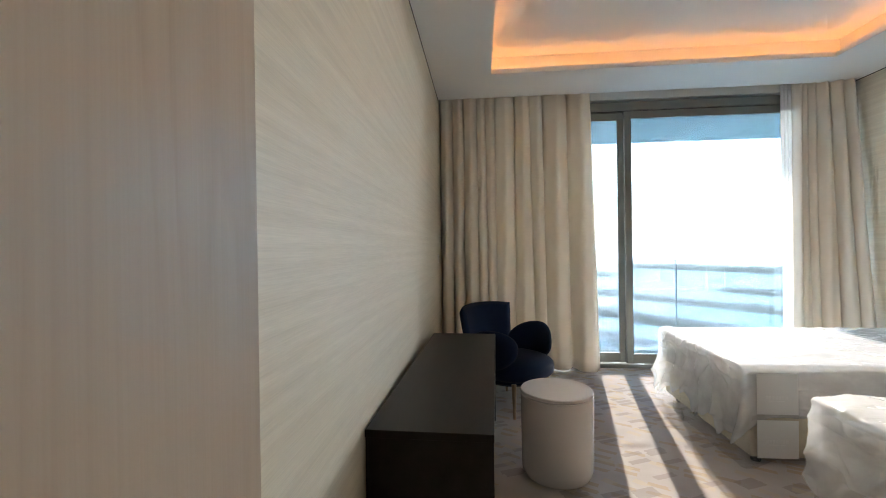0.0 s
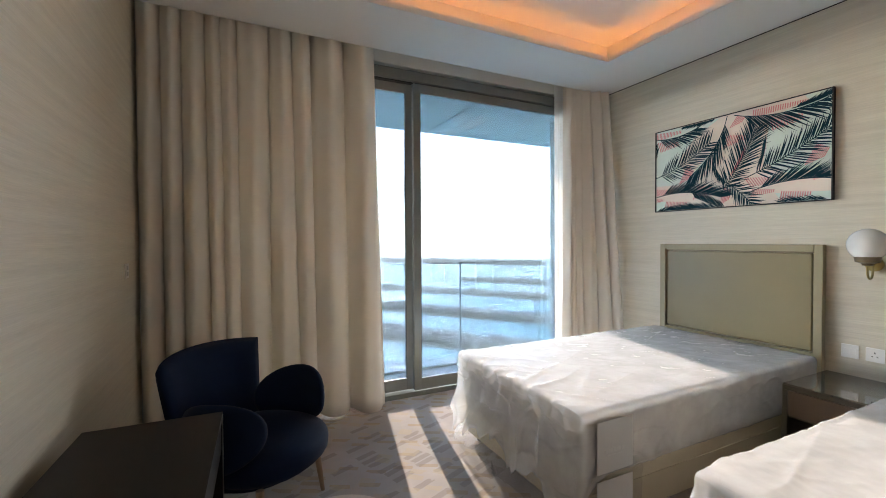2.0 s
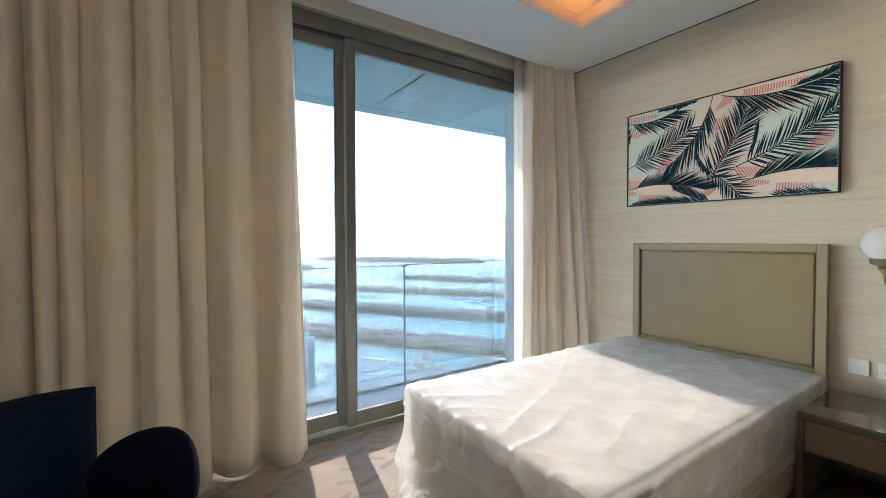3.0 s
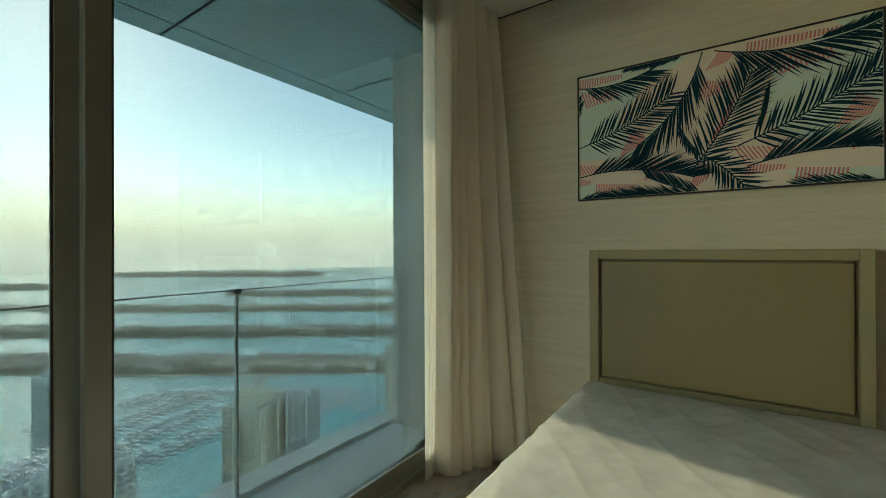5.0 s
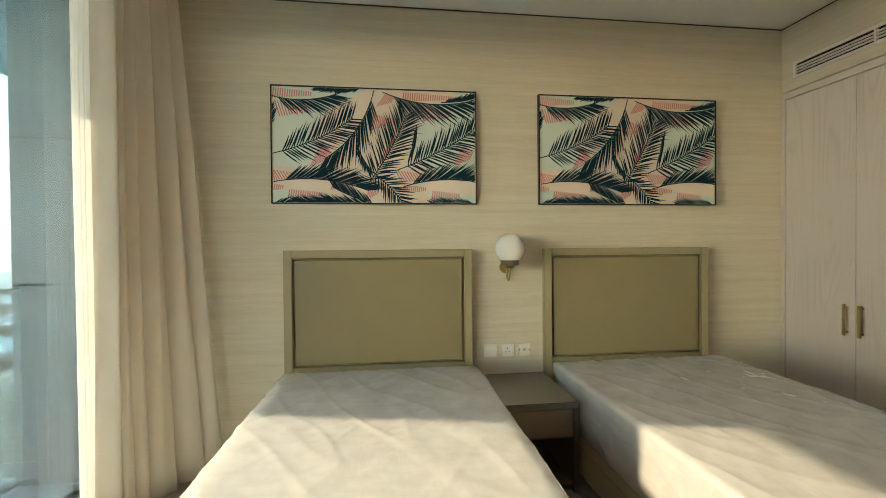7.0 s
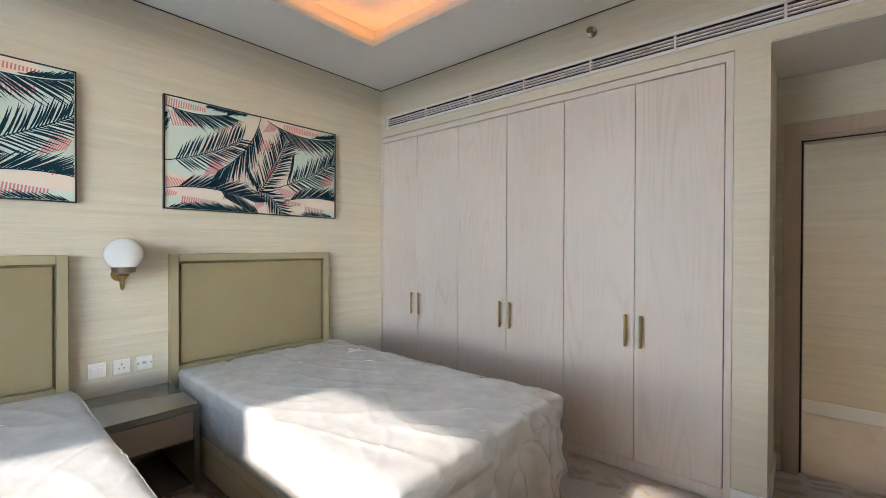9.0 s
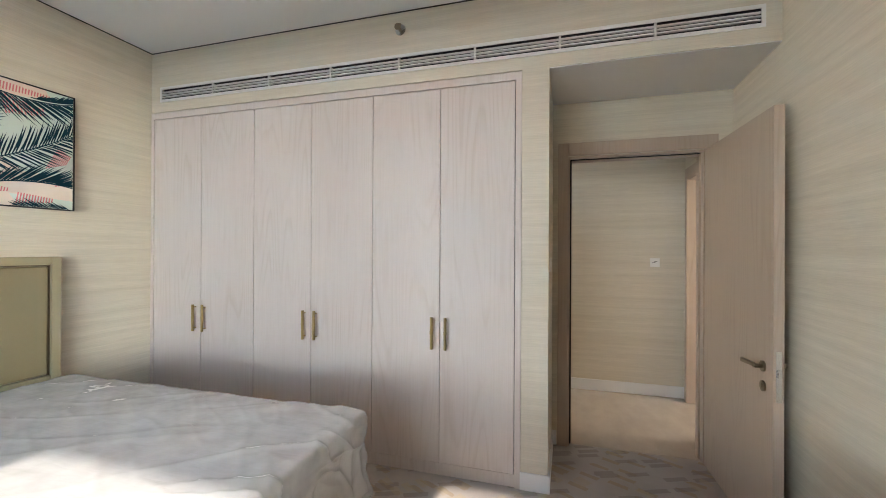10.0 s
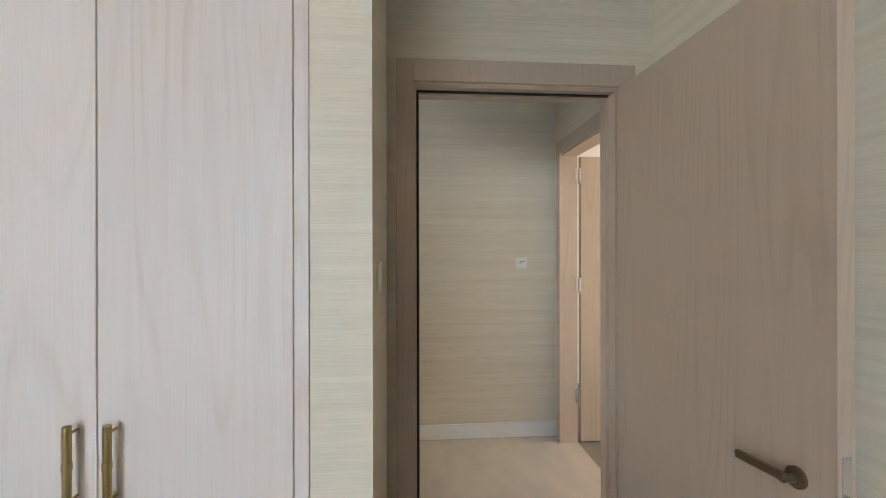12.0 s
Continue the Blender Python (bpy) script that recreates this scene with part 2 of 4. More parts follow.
M["glass"] = glass_material("glass", (0.268, 0.292, 0.306), 0.024)
M["rail_glass"] = glass_material("rail_glass", (0.975, 0.99, 0.985), 0.02)


# ---- building blocks ----
def box(bm, x0, x1, y0, y1, z0, z1, bevel=0.0, segments=2):
    made = bmesh.ops.create_cube(bm, size=1)["verts"]
    for v in made:
        v.co = Vector(((x0 + x1) / 2 + v.co.x * (x1 - x0), (y0 + y1) / 2 + v.co.y * (y1 - y0), (z0 + z1) / 2 + v.co.z * (z1 - z0)))
    if bevel:
        edges = {e for v in made for e in v.link_edges}
        bmesh.ops.bevel(bm, geom=list(edges), offset=bevel, segments=segments, affect="EDGES", profile=0.5)
    return bm


def cyl(bm, a, b, r0, r1=None, segments=16, caps=True):
    a, b = Vector(a), Vector(b)
    m = Matrix.Translation((a + b) / 2) @ (b - a).to_track_quat("Z", "Y").to_matrix().to_4x4()
    bmesh.ops.create_cone(bm, cap_ends=caps, segments=segments, radius1=r0, radius2=r0 if r1 is None else r1, depth=(b - a).length, matrix=m)
    return bm


def lathe(bm, rings, centre=(0, 0), segments=32, sx=1.0, sy=1.0):
    """Rings of (radius, z), turned about a vertical axis; a radius of 0 closes."""
    loops = []
    for r, z in rings:
        n = 1 if r == 0 else segments
        loops.append([bm.verts.new((centre[0] + sx * r * math.cos(2 * math.pi * i / n), centre[1] + sy * r * math.sin(2 * math.pi * i / n), z)) for i in range(n)])
    for p, q in zip(loops, loops[1:]):
        for i in range(segments):
            j = (i + 1) % segments
            if len(p) == 1:
                bm.faces.new((p[0], q[j], q[i])[::-1])
            elif len(q) == 1:
                bm.faces.new((p[i], p[j], q[0]))
            else:
                bm.faces.new((p[i], p[j], q[j], q[i]))
    return bm


def mesh(name, bm, material, smooth=False):
    bmesh.ops.recalc_face_normals(bm, faces=bm.faces)
    data = bpy.data.meshes.new(name)
    bm.to_mesh(data)
    bm.free()
    if smooth:
        data.shade_smooth()
    data.materials.append(material)
    return data


def part(name, bm, material, parent=None, label="", smooth=False, sharp=35):
    data = mesh(name, bm, material, smooth)
    if smooth and sharp:
        data.set_sharp_from_angle(angle=radians(sharp))
    ob = new(name, data)
    if parent:
        ob.parent = parent
    return tagged(ob, label=label)


def thing(name, label, category, at=(0, 0, 0), turn=0, group=""):
    ob = new(name)
    ob.empty_display_size = 0.1
    ob.matrix_world = pose(*at, 0, 0, turn)
    return tagged(ob, label, category, group)


def built(name, label, material, *boxes, bevel=0.0):
    bm = bmesh.new()
    for b in boxes:
        box(bm, *b, bevel=bevel)
    ob = part(name, bm, material)
    return tagged(ob, label, kind="structure")


def walls(name, label, material, *boxes):
    for b in boxes:
        built(name, label, material, b)


def B(*args, bevel=0.0):
    return box(bmesh.new(), *args, bevel=bevel)


# ---- structure ----
W, N, CEIL = 4.23, 4.43, 2.977
wall_w = built("wall_west", "beige grasscloth papered wall", M["wallpaper"], (-0.12, 0, -0.66, N + 0.2, 0, 3.3))
built("wall_east", "beige grasscloth papered wall behind the beds", M["wallpaper"], (W, W + 0.12, -0.8, N, 0, 3.3))
walls("wall_south", "beige grasscloth papered bulkhead and pier round the wardrobe", M["wallpaper"],
      (0, W, -0.64, 0, 2.69, 3.3), (0, W, -0.64, 0, 2.503, 2.585), (0, 0.08, -0.64, 0, 2.585, 2.69), (4.13, W, -0.64, 0, 2.585, 2.69),
      (1.15, 1.308, -0.64, 0, 0, 2.503), (0.08, 4.13, -0.64, -0.10, 2.585, 2.69))
walls("wall_door", "beige grasscloth papered wall round the door", M["wallpaper"],
      (-0.165, 0.155, -0.80, -0.66, 0, 2.5), (1.045, 4.23, -0.80, -0.66, 0, 2.5), (0.155, 1.045, -0.80, -0.66, 2.11, 2.5))
built("ceiling_alcove", "white painted soffit over the entrance", M["ceiling"], (0, 1.15, -0.66, -0.004, 2.497, 2.502))
built("floor", "grey beige carpet with brushed tan strokes", M["carpet"], (-0.12, W + 0.12, -0.72, N + 0.118, -0.1, 0))
TX0, TX1, TY0, TY1 = 0.565, 3.57, 0.66, 3.645
ceil = built("ceiling", "white plaster ceiling with a raised tray and cove", M["ceiling"],
             (0, TX0, 0, 4.27, CEIL, CEIL + 0.045), (TX1, W, 0, 4.27, CEIL, CEIL + 0.045),
             (TX0, TX1, 0, TY0, CEIL, CEIL + 0.045), (TX0, TX1, TY1, 4.27, CEIL, CEIL + 0.045),
             (0, W, 0, N + 0.02, 3.19, 3.24),
             (TX0 - 0.16, TX0 - 0.14, TY0 - 0.14, TY1 + 0.14, CEIL + 0.045, 3.19), (TX1 + 0.14, TX1 + 0.16, TY0 - 0.14, TY1 + 0.14, CEIL + 0.045, 3.19),
             (TX0 - 0.16, TX1 + 0.16, TY0 - 0.16, TY0 - 0.14, CEIL + 0.045, 3.19), (TX0 - 0.16, TX1 + 0.16, TY1 + 0.14, TY1 + 0.16, CEIL + 0.045, 3.19),
             (0, W, 4.25, 4.27, CEIL + 0.045, 3.19))
walls("wall_north", "white plaster over and beside the window", M["paint"], (0, W, N, N + 0.2, 2.95, 3.3), (0, 0.3, N, N + 0.2, 0, 2.95), (4.15, W + 0.12, N, N + 0.2, 0, 2.95))

# solid dark strips paint in the shadow line where walls meet the ceiling
for b in ((W - 0.004, W, 0.004, 4.27, CEIL - 0.007, CEIL), (0, 0.004, 0.004, 4.27, CEIL - 0.007, CEIL), (0.0, W, 0.0, 0.004, CEIL - 0.007, CEIL)):
    built("trim", "dark strip standing in for the shade line between wall and ceiling", M["gap_shade"], b)

# hall and the room off it
built("floor_hall", "polished beige stone floor", M["stone"], (-0.165, 2.6, -2.1, -0.72, -0.1, -0.002))
built("floor_room", "dark timber floor of the next room", M["taupe"], (-2.4, -0.165, -3.2, -0.8, -0.1, -0.003))
walls("wall_hall", "beige grasscloth papered hall wall", M["wallpaper"], (-0.045, 2.6, -2.14, -2.02, 0, 2.6), (2.5, 2.6, -2.02, -0.8, 0, 2.6),
      (-0.165, -0.045, -3.2, -1.95, 0, 2.6), (-0.165, -0.045, -1.95, -0.8, 2.11, 2.6), (-0.165, -0.045, -0.96, -0.8, 0, 2.11))
built("ceiling_hall", "white hall ceiling", M["ceiling"], (-2.4, 2.6, -3.2, -0.8, 2.6, 2.68))
walls("wall_room", "plain walls of the next room", M["paint"], (-2.5, -2.4, -3.2, -0.8, 0, 2.6), (-2.4, -0.1, -3.3, -3.2, 0, 2.6), (-2.4, -0.12, -0.8, -0.7, 0, 2.6))
# unseen area light added in place of the next room's window daylight
lamp("fill_next_room", pose(-2.35, -1.3, 1.4, 0, -90, 0), 1.6, 0.9, 1.0, (1.0, 0.88, 0.74))

# skirtings
built("baseboard", "white skirting", M["skirting"], (1.146, 1.311, 0.0, 0.012, 0, 0.105), (1.138, 1.15, -0.66, 0.012, 0, 0.105), (1.117, 1.138, -0.66, -0.648, 0, 0.105),
      (W - 0.012, W, 0.0, N, 0, 0.105), (0, 0.012, -0.6, N, 0, 0.105), bevel=0.002)
built("baseboard_hall", "white marble skirting with faint grey veins", M["skirting"], (-0.045, 2.5, -2.02, -2.008, 0, 0.11), bevel=0.002)


# ---- window ----
def window():
    w = tagged(new("window_1"), "dark grey aluminium sliding window wall with two tall panes", "window", kind="structure")
    f = bmesh.new()
    box(f, 0.3, 4.15, N, N + 0.13, 2.832, 2.925, 0.003)
    box(f, 0.3, 4.15, N + 0.002, N + 0.13, 0.0, 0.045, 0.003)
    box(f, 0.3, 0.36, N, N + 0.13, 0.045, 2.832, 0.003)
    box(f, 4.09, 4.15, N, N + 0.13, 0.045, 2.832, 0.003)
    part("window_frame", f, M["frame"], w)
    part("seal", B(0.36, 4.09, N + 0.03, N + 0.11, 2.824, 2.832), M["rubber"], w)
    for x0, x1, y in ((0.36, 2.062, N + 0.07), (2.036, 4.09, N + 0.012)):
        s = bmesh.new()
        box(s, x0, x0 + 0.066, y, y + 0.045, 0.05, 2.822, 0.003)
        box(s, x1 - 0.08, x1, y, y + 0.045, 0.05, 2.822, 0.003)
        box(s, x0 + 0.066, x1 - 0.08, y, y + 0.045, 0.05, 0.155, 0.003)
        box(s, x0 + 0.066, x1 - 0.08, y, y + 0.045, 2.742, 2.822, 0.003)
        part("sash", s, M["frame"], w)
        g = part("pane", B(x0 + 0.064, x1 - 0.078, y + 0.012, y + 0.024, 0.153, 2.744), M["glass"], w, "clear grey tinted glass pane")
        g.visible_shadow = False
        for sx in (x0 + 0.066, x1 - 0.086):
            part("seal", B(sx, sx + 0.006, y + 0.004, y + 0.0115, 0.155, 2.742), M["rubber"], w)
    return w


window()

# ---- balcony ----
built("balcony_slab", "pale concrete balcony floor with a raised edge", M["balcony"], (-1.5, 4.2, N + 0.12, 5.12, -0.3, 0.0), (-1.5, 4.2, 5.12, 5.3, -0.3, 0.03))
built("soffit", "grey metal panelled balcony soffit", M["panel_grey"], (-2, 6.5, N + 0.2, 5.93, 2.88, 3.0), (-2, 6.5, 5.945, 6.18, 2.88, 3.0), (-2, 6.5, 5.93, 5.945, 2.9, 3.0))
built("wall_balcony", "grey metal panelled side wall of the balcony", M["panel_grey"], (4.15, 4.6, 4.64, 5.10, -0.3, 2.88))


def railing():
    t = thing("railing", "clear glass balustrade with a slim steel post", "railing", (0, 5.05, 0))
    for x0, x1 in ((-1.5, 0.41), (0.43, 2.81), (2.83, 4.14)):
        p = part("pane", B(x0, x1, 0, 0.012, 0.03, 1.16), M["rail_glass"], t)
        p.visible_shadow = False
        part("rail", B(x0, x1, -0.001, 0.013, 1.16, 1.166), M["steel"], t)
    for x in (0.42, 2.82):
        b = B(x - 0.006, x + 0.006, -0.032, -0.01, 0, 1.14, bevel=0.002)
        box(b, x - 0.022, x + 0.022, -0.036, 0.018, 1.145, 1.172, 0.003)
        part("post", b, M["post_metal"], t)


railing()

# ---- outside: sea, islands, marina, towers ----
SEA = -180.0
D = Vector((0.556, -0.831, 0))
S = Vector((0.831, 0.556, 0))


def far_mat(name, low, high, scale, rough=0.9):
    m = mat(name, low, rough)
    base(m, ramp(m, noise_tex(m, coords(m, (1, 1, 1)), scale, 5.0, 0.6), [(0.35, low), (0.65, high)]))
    return m


M["sea"] = far_mat("sea", (0.22, 0.62, 0.60), (0.28, 0.68, 0.66), 0.004, 0.35)
M["sea"].node_tree.nodes["Principled BSDF"].inputs["Specular IOR Level"].default_value = 0.5
bump(M["sea"], noise_tex(M["sea"], coords(M["sea"], (1, 1, 1)), 0.12, 4.0), 0.6, 3.0)
M["land"] = far_mat("land", (0.05, 0.06, 0.04), (0.12, 0.12, 0.09), 0.05)
M["sand"] = far_mat("sand", (0.52, 0.46, 0.36), (0.60, 0.54, 0.43), 0.05)
M["foliage"] = far_mat("foliage", (0.05, 0.075, 0.055), (0.11, 0.13, 0.10), 0.1)
M["villa"] = far_mat("villa", (0.55, 0.50, 0.43), (0.70, 0.66, 0.58), 0.03)
M["roof"] = far_mat("roof", (0.36, 0.30, 0.25), (0.46, 0.39, 0.33), 0.03)
M["tower"] = far_mat("tower", (0.78, 0.72, 0.58), (0.85, 0.79, 0.66), 0.1)
M["tower_grey"] = far_mat("tower_grey", (0.58, 0.60, 0.58), (0.70, 0.70, 0.67), 0.1)
M["dark_pane"] = mat("dark_pane", (0.08, 0.10, 0.11), 0.15)
M["boat"] = mat("boat", (0.82, 0.82, 0.80), 0.4)
M["pier"] = mat("pier", (0.42, 0.40, 0.36), 0.8)

sea = bmesh.new()
sea_rows = [[sea.verts.new((x, y, SEA)) for x in (-4800, -1200, 0, 1200, 4800)] for y in (-1500, 0, 1500, 3000, 4700)]
for r, q in zip(sea_rows, sea_rows[1:]):
    for i in range(4):
        sea.faces.new((r[i], r[i + 1], q[i + 1], q[i]))
tagged(part("water", sea, M["sea"]), "turquoise sea", kind="structure")

# painted haze: a see-through emissive material whose glow fades out with height
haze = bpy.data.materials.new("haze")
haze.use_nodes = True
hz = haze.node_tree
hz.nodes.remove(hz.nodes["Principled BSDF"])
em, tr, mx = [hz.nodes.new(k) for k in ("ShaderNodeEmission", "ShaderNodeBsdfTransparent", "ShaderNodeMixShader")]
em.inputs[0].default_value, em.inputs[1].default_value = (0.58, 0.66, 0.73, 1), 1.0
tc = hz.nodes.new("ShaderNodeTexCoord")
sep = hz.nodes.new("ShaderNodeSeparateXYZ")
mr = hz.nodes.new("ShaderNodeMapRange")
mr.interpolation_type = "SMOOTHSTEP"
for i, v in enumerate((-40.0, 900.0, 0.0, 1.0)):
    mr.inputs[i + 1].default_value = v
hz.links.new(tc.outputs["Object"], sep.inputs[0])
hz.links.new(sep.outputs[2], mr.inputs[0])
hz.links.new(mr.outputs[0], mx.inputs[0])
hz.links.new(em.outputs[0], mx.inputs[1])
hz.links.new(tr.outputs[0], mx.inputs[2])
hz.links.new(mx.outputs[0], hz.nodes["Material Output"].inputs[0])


# upright glowing sheet round the view, standing in for air haze
def haze_glow_ring(radius, material, height):
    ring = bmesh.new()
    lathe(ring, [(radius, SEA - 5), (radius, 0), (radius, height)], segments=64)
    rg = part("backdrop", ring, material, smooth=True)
    tagged(rg, "glowing see-through ring painted as pale distant haze over the sea", kind="structure")
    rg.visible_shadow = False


haze_glow_ring(4650, haze, 910)
# fainter copy of the painted haze, its glow paling islands and far water
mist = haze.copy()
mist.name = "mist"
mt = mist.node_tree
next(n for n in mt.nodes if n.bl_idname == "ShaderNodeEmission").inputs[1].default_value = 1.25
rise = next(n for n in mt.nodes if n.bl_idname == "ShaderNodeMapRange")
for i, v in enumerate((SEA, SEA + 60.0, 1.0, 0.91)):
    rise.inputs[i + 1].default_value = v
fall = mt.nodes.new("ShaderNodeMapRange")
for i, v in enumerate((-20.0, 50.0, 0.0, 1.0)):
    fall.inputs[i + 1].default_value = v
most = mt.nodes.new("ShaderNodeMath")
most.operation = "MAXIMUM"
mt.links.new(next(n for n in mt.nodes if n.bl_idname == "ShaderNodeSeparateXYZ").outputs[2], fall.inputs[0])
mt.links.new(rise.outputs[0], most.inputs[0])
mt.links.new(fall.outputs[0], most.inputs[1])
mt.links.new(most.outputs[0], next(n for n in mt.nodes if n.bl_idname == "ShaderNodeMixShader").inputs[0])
haze_glow_ring(450, mist, 62)
haze_glow_ring(1100, mist, 62)
haze_glow_ring(3300, mist, 62)
haze_glow_ring(4300, mist, 62)


def strip_point(s, t):
    return S * s + D * t


def island(s0, s1, t0, t1, seed, tree, trees, houses):
    rnd = random.Random(seed)
    t = thing("island", "long palm island frond with trees, villas and a sandy shore", "island", (0, 0, 0), group="island fronds")
    for name, grow, z, m in (("shore", 0, 1.5, M["sand"]), ("ground", -14, 3.0, M["land"])):
        bm = bmesh.new()
        near, far = [], []
        n = 60
        for i in range(n + 1):
            tt = t0 + (t1 - t0) * i / n
            end = min(1.0, 8 * min(i, n - i) / n + 0.15)
            w = (s1 - s0) / 2 * end + grow * 0.5
            mid = (s0 + s1) / 2 + 9 * math.sin(tt / 190 + seed)
            near.append(strip_point(mid - w + rnd.uniform(-4, 4), tt))
            far.append(strip_point(mid + w + rnd.uniform(-4, 4), tt))
        lo = [bm.verts.new((p.x, p.y, SEA - 2)) for p in near + far[::-1]]
        hi = [bm.verts.new((p.x, p.y, SEA + z)) for p in near + far[::-1]]
        m2 = 2 * (n + 1)
        for i in range(m2):
            bm.faces.new((lo[i], lo[(i + 1) % m2], hi[(i + 1) % m2], hi[i]))
        for i in range(n):
            bm.faces.new((hi[i], hi[i + 1], hi[m2 - 2 - i], hi[m2 - 1 - i]))
        part(name, bm, m, t)
    verts, faces = [], []
    rv, rf = [], []
    hv, hf = [], []

    def prism(vs, fs, c, a, b, h, top=0.0, turn=0.0):
        k = len(vs)
        ca, sa = math.cos(turn), math.sin(turn)
        for q, z in ((1, 0), (top, h)):
            for dx, dy in ((-a, -b), (a, -b), (a, b), (-a, b)):
                vs.append((c.x + (dx * ca - dy * sa) * q, c.y + (dx * sa + dy * ca) * q, c.z + z))
        fs.extend([(k, k + 1, k + 5, k + 4), (k + 1, k + 2, k + 6, k + 5), (k + 2, k + 3, k + 7, k + 6), (k + 3, k, k + 4, k + 7), (k + 4, k + 5, k + 6, k + 7)])

    def edge_ok(tt):
        i = (tt - t0) / (t1 - t0)
        return min(1.0, 8 * min(i, 1 - i) + 0.15)

    for _ in range(trees):
        tt = rnd.uniform(t0 + 10, t1 - 10)
        w = ((s1 - s0) / 2 - 12) * edge_ok(tt)
        ss = (s0 + s1) / 2 + 9 * math.sin(tt / 190 + seed) + rnd.uniform(-w, w)
        p = strip_point(ss, tt)
        r = tree * rnd.uniform(0.4, 1.0)
        k = len(verts)
        zs = ((0.0, 0.35), (0.3, 1.0), (0.7, 0.85), (1.0, 0.2))
        for q, rr in zs:
            for j in range(6):
                a = j * math.pi / 3 + q
                g = r * rr * rnd.uniform(0.7, 1.15)
                verts.append((p.x + g * math.cos(a), p.y + g * math.sin(a), SEA + 3 + q * r * 1.25))
        for lvl in range(3):
            for j in range(6):
                a, b = k + lvl * 6 + j, k + lvl * 6 + (j + 1) % 6
                faces.append((a, b, b + 6, a + 6))
        faces.append(tuple(k + 18 + j for j in range(6)))
    for _ in range(houses):
        tt = rnd.uniform(t0 + 20, t1 - 20)
        w = ((s1 - s0) / 2 - 22) * edge_ok(tt)
        p = strip_point((s0 + s1) / 2 + 9 * math.sin(tt / 190 + seed) + rnd.choice((-1, 1)) * rnd.uniform(0.4, 1.0) * w, tt)
        p.z = SEA + 3
        a, b, h = rnd.uniform(8, 14), rnd.uniform(6, 10), rnd.uniform(8, 13)
        turn = math.atan2(D.y, D.x) + rnd.choice((0, math.pi / 2))
        prism(hv, hf, p, a, b, h, 1.0, turn)
        prism(rv, rf, p + Vector((0, 0, h)), a * 1.06, b * 1.06, 3.0, 0.45, turn)
    for name, v, f, m in (("foliage", verts, faces, M["foliage"]), ("villa", hv, hf, M["villa"]), ("roof", rv, rf, M["roof"])):
        if v:
            data = bpy.data.meshes.new(name)
            data.from_pydata(v, [], f)
            data.materials.append(m)
            ob = new(name, data)
            ob.parent = t
            tagged(ob, kind="stuff")


island(612, 700, -1500, 700, 1, 8, 2800, 520)
island(872, 955, -1500, 800, 2, 10, 2200, 400)
island(1235, 1330, -1500, 900, 3, 10, 2200, 200)
island(1640, 1770, -900, 1300, 4, 14, 1200, 80)
island(1940, 2060, -2600, -1650, 9, 22, 300, 0)
island(2250, 2400, -300, 1500, 8, 18, 600, 20)
island(2900, 3150, -2400, -900, 5, 26, 420, 20)
island(2750, 2850, -100, 2300, 6, 20, 500, 20)
island(3650, 3900, 300, 2800, 7, 34, 300, 20)


def marina():
    rnd = random.Random(11)
    for k, (a, b) in enumerate((((110, 575), (238, 592)), ((120, 514), (279, 547)), ((150, 418), (228, 437)), ((295, 386), (380, 399)), ((335, 356), (402, 346)), ((233, 590), (400, 370)), ((130, 465), (262, 492)))):
        a, b = Vector((*a, 0)), Vector((*b, 0))
        way = (b - a).normalized()
        side = Vector((-way.y, way.x, 0))
        pier = bmesh.new()
        m = Matrix.Translation(((a + b) / 2).to_tuple()[:2] + (SEA + 0.8,)) @ Matrix.Rotation(math.atan2(way.y, way.x), 4, "Z") @ Matrix.Diagonal(((b - a).length, 2.5, 0.8, 1))
        bmesh.ops.create_cube(pier, size=1, matrix=m)
        tagged(part("pier", pier, M["pier"]), "pale floating marina pier lined with boats", "pier", "marina piers")
        n = int((b - a).length / 8.5)
        v, f = [], []
        for i in range(n):
            for sgn in (-1, 1):
                if rnd.random() < 0.12:
                    continue
                c = a + way * (i + rnd.uniform(0.4, 0.6)) * 8.5 + side * sgn * 11
                u, w2 = side * sgn, way
                ln, wd = rnd.uniform(5, 9.5), rnd.uniform(2.0, 3.0)
                for scale, z0, z1, back in ((1.0, 0.2, 2.0, 0.0), (0.5, 2.0, 4.4, -0.15)):
                    q = len(v)
                    for z, taper in ((z0, 0.85), (z1, 1.0)):
                        for al, ac in ((-1, -1), (0.45, -1), (1.0, 0), (0.45, 1), (-1, 1)):
                            pt = c + u * ((al * scale * taper + back) * ln) + w2 * (ac * wd * scale * taper)
                            v.append((pt.x, pt.y, SEA + z))
                    f.extend([(q + j, q + (j + 1) % 5, q + 5 + (j + 1) % 5, q + 5 + j) for j in range(5)])
                    f.append(tuple(q + 5 + j for j in range(5)))
        data = bpy.data.meshes.new("boats")
        data.from_pydata(v, [], f)
        data.materials.append(M["boat"])
        tagged(new("boats", data), "rows of white moored motor yachts", "boat", kind="stuff")


marina()


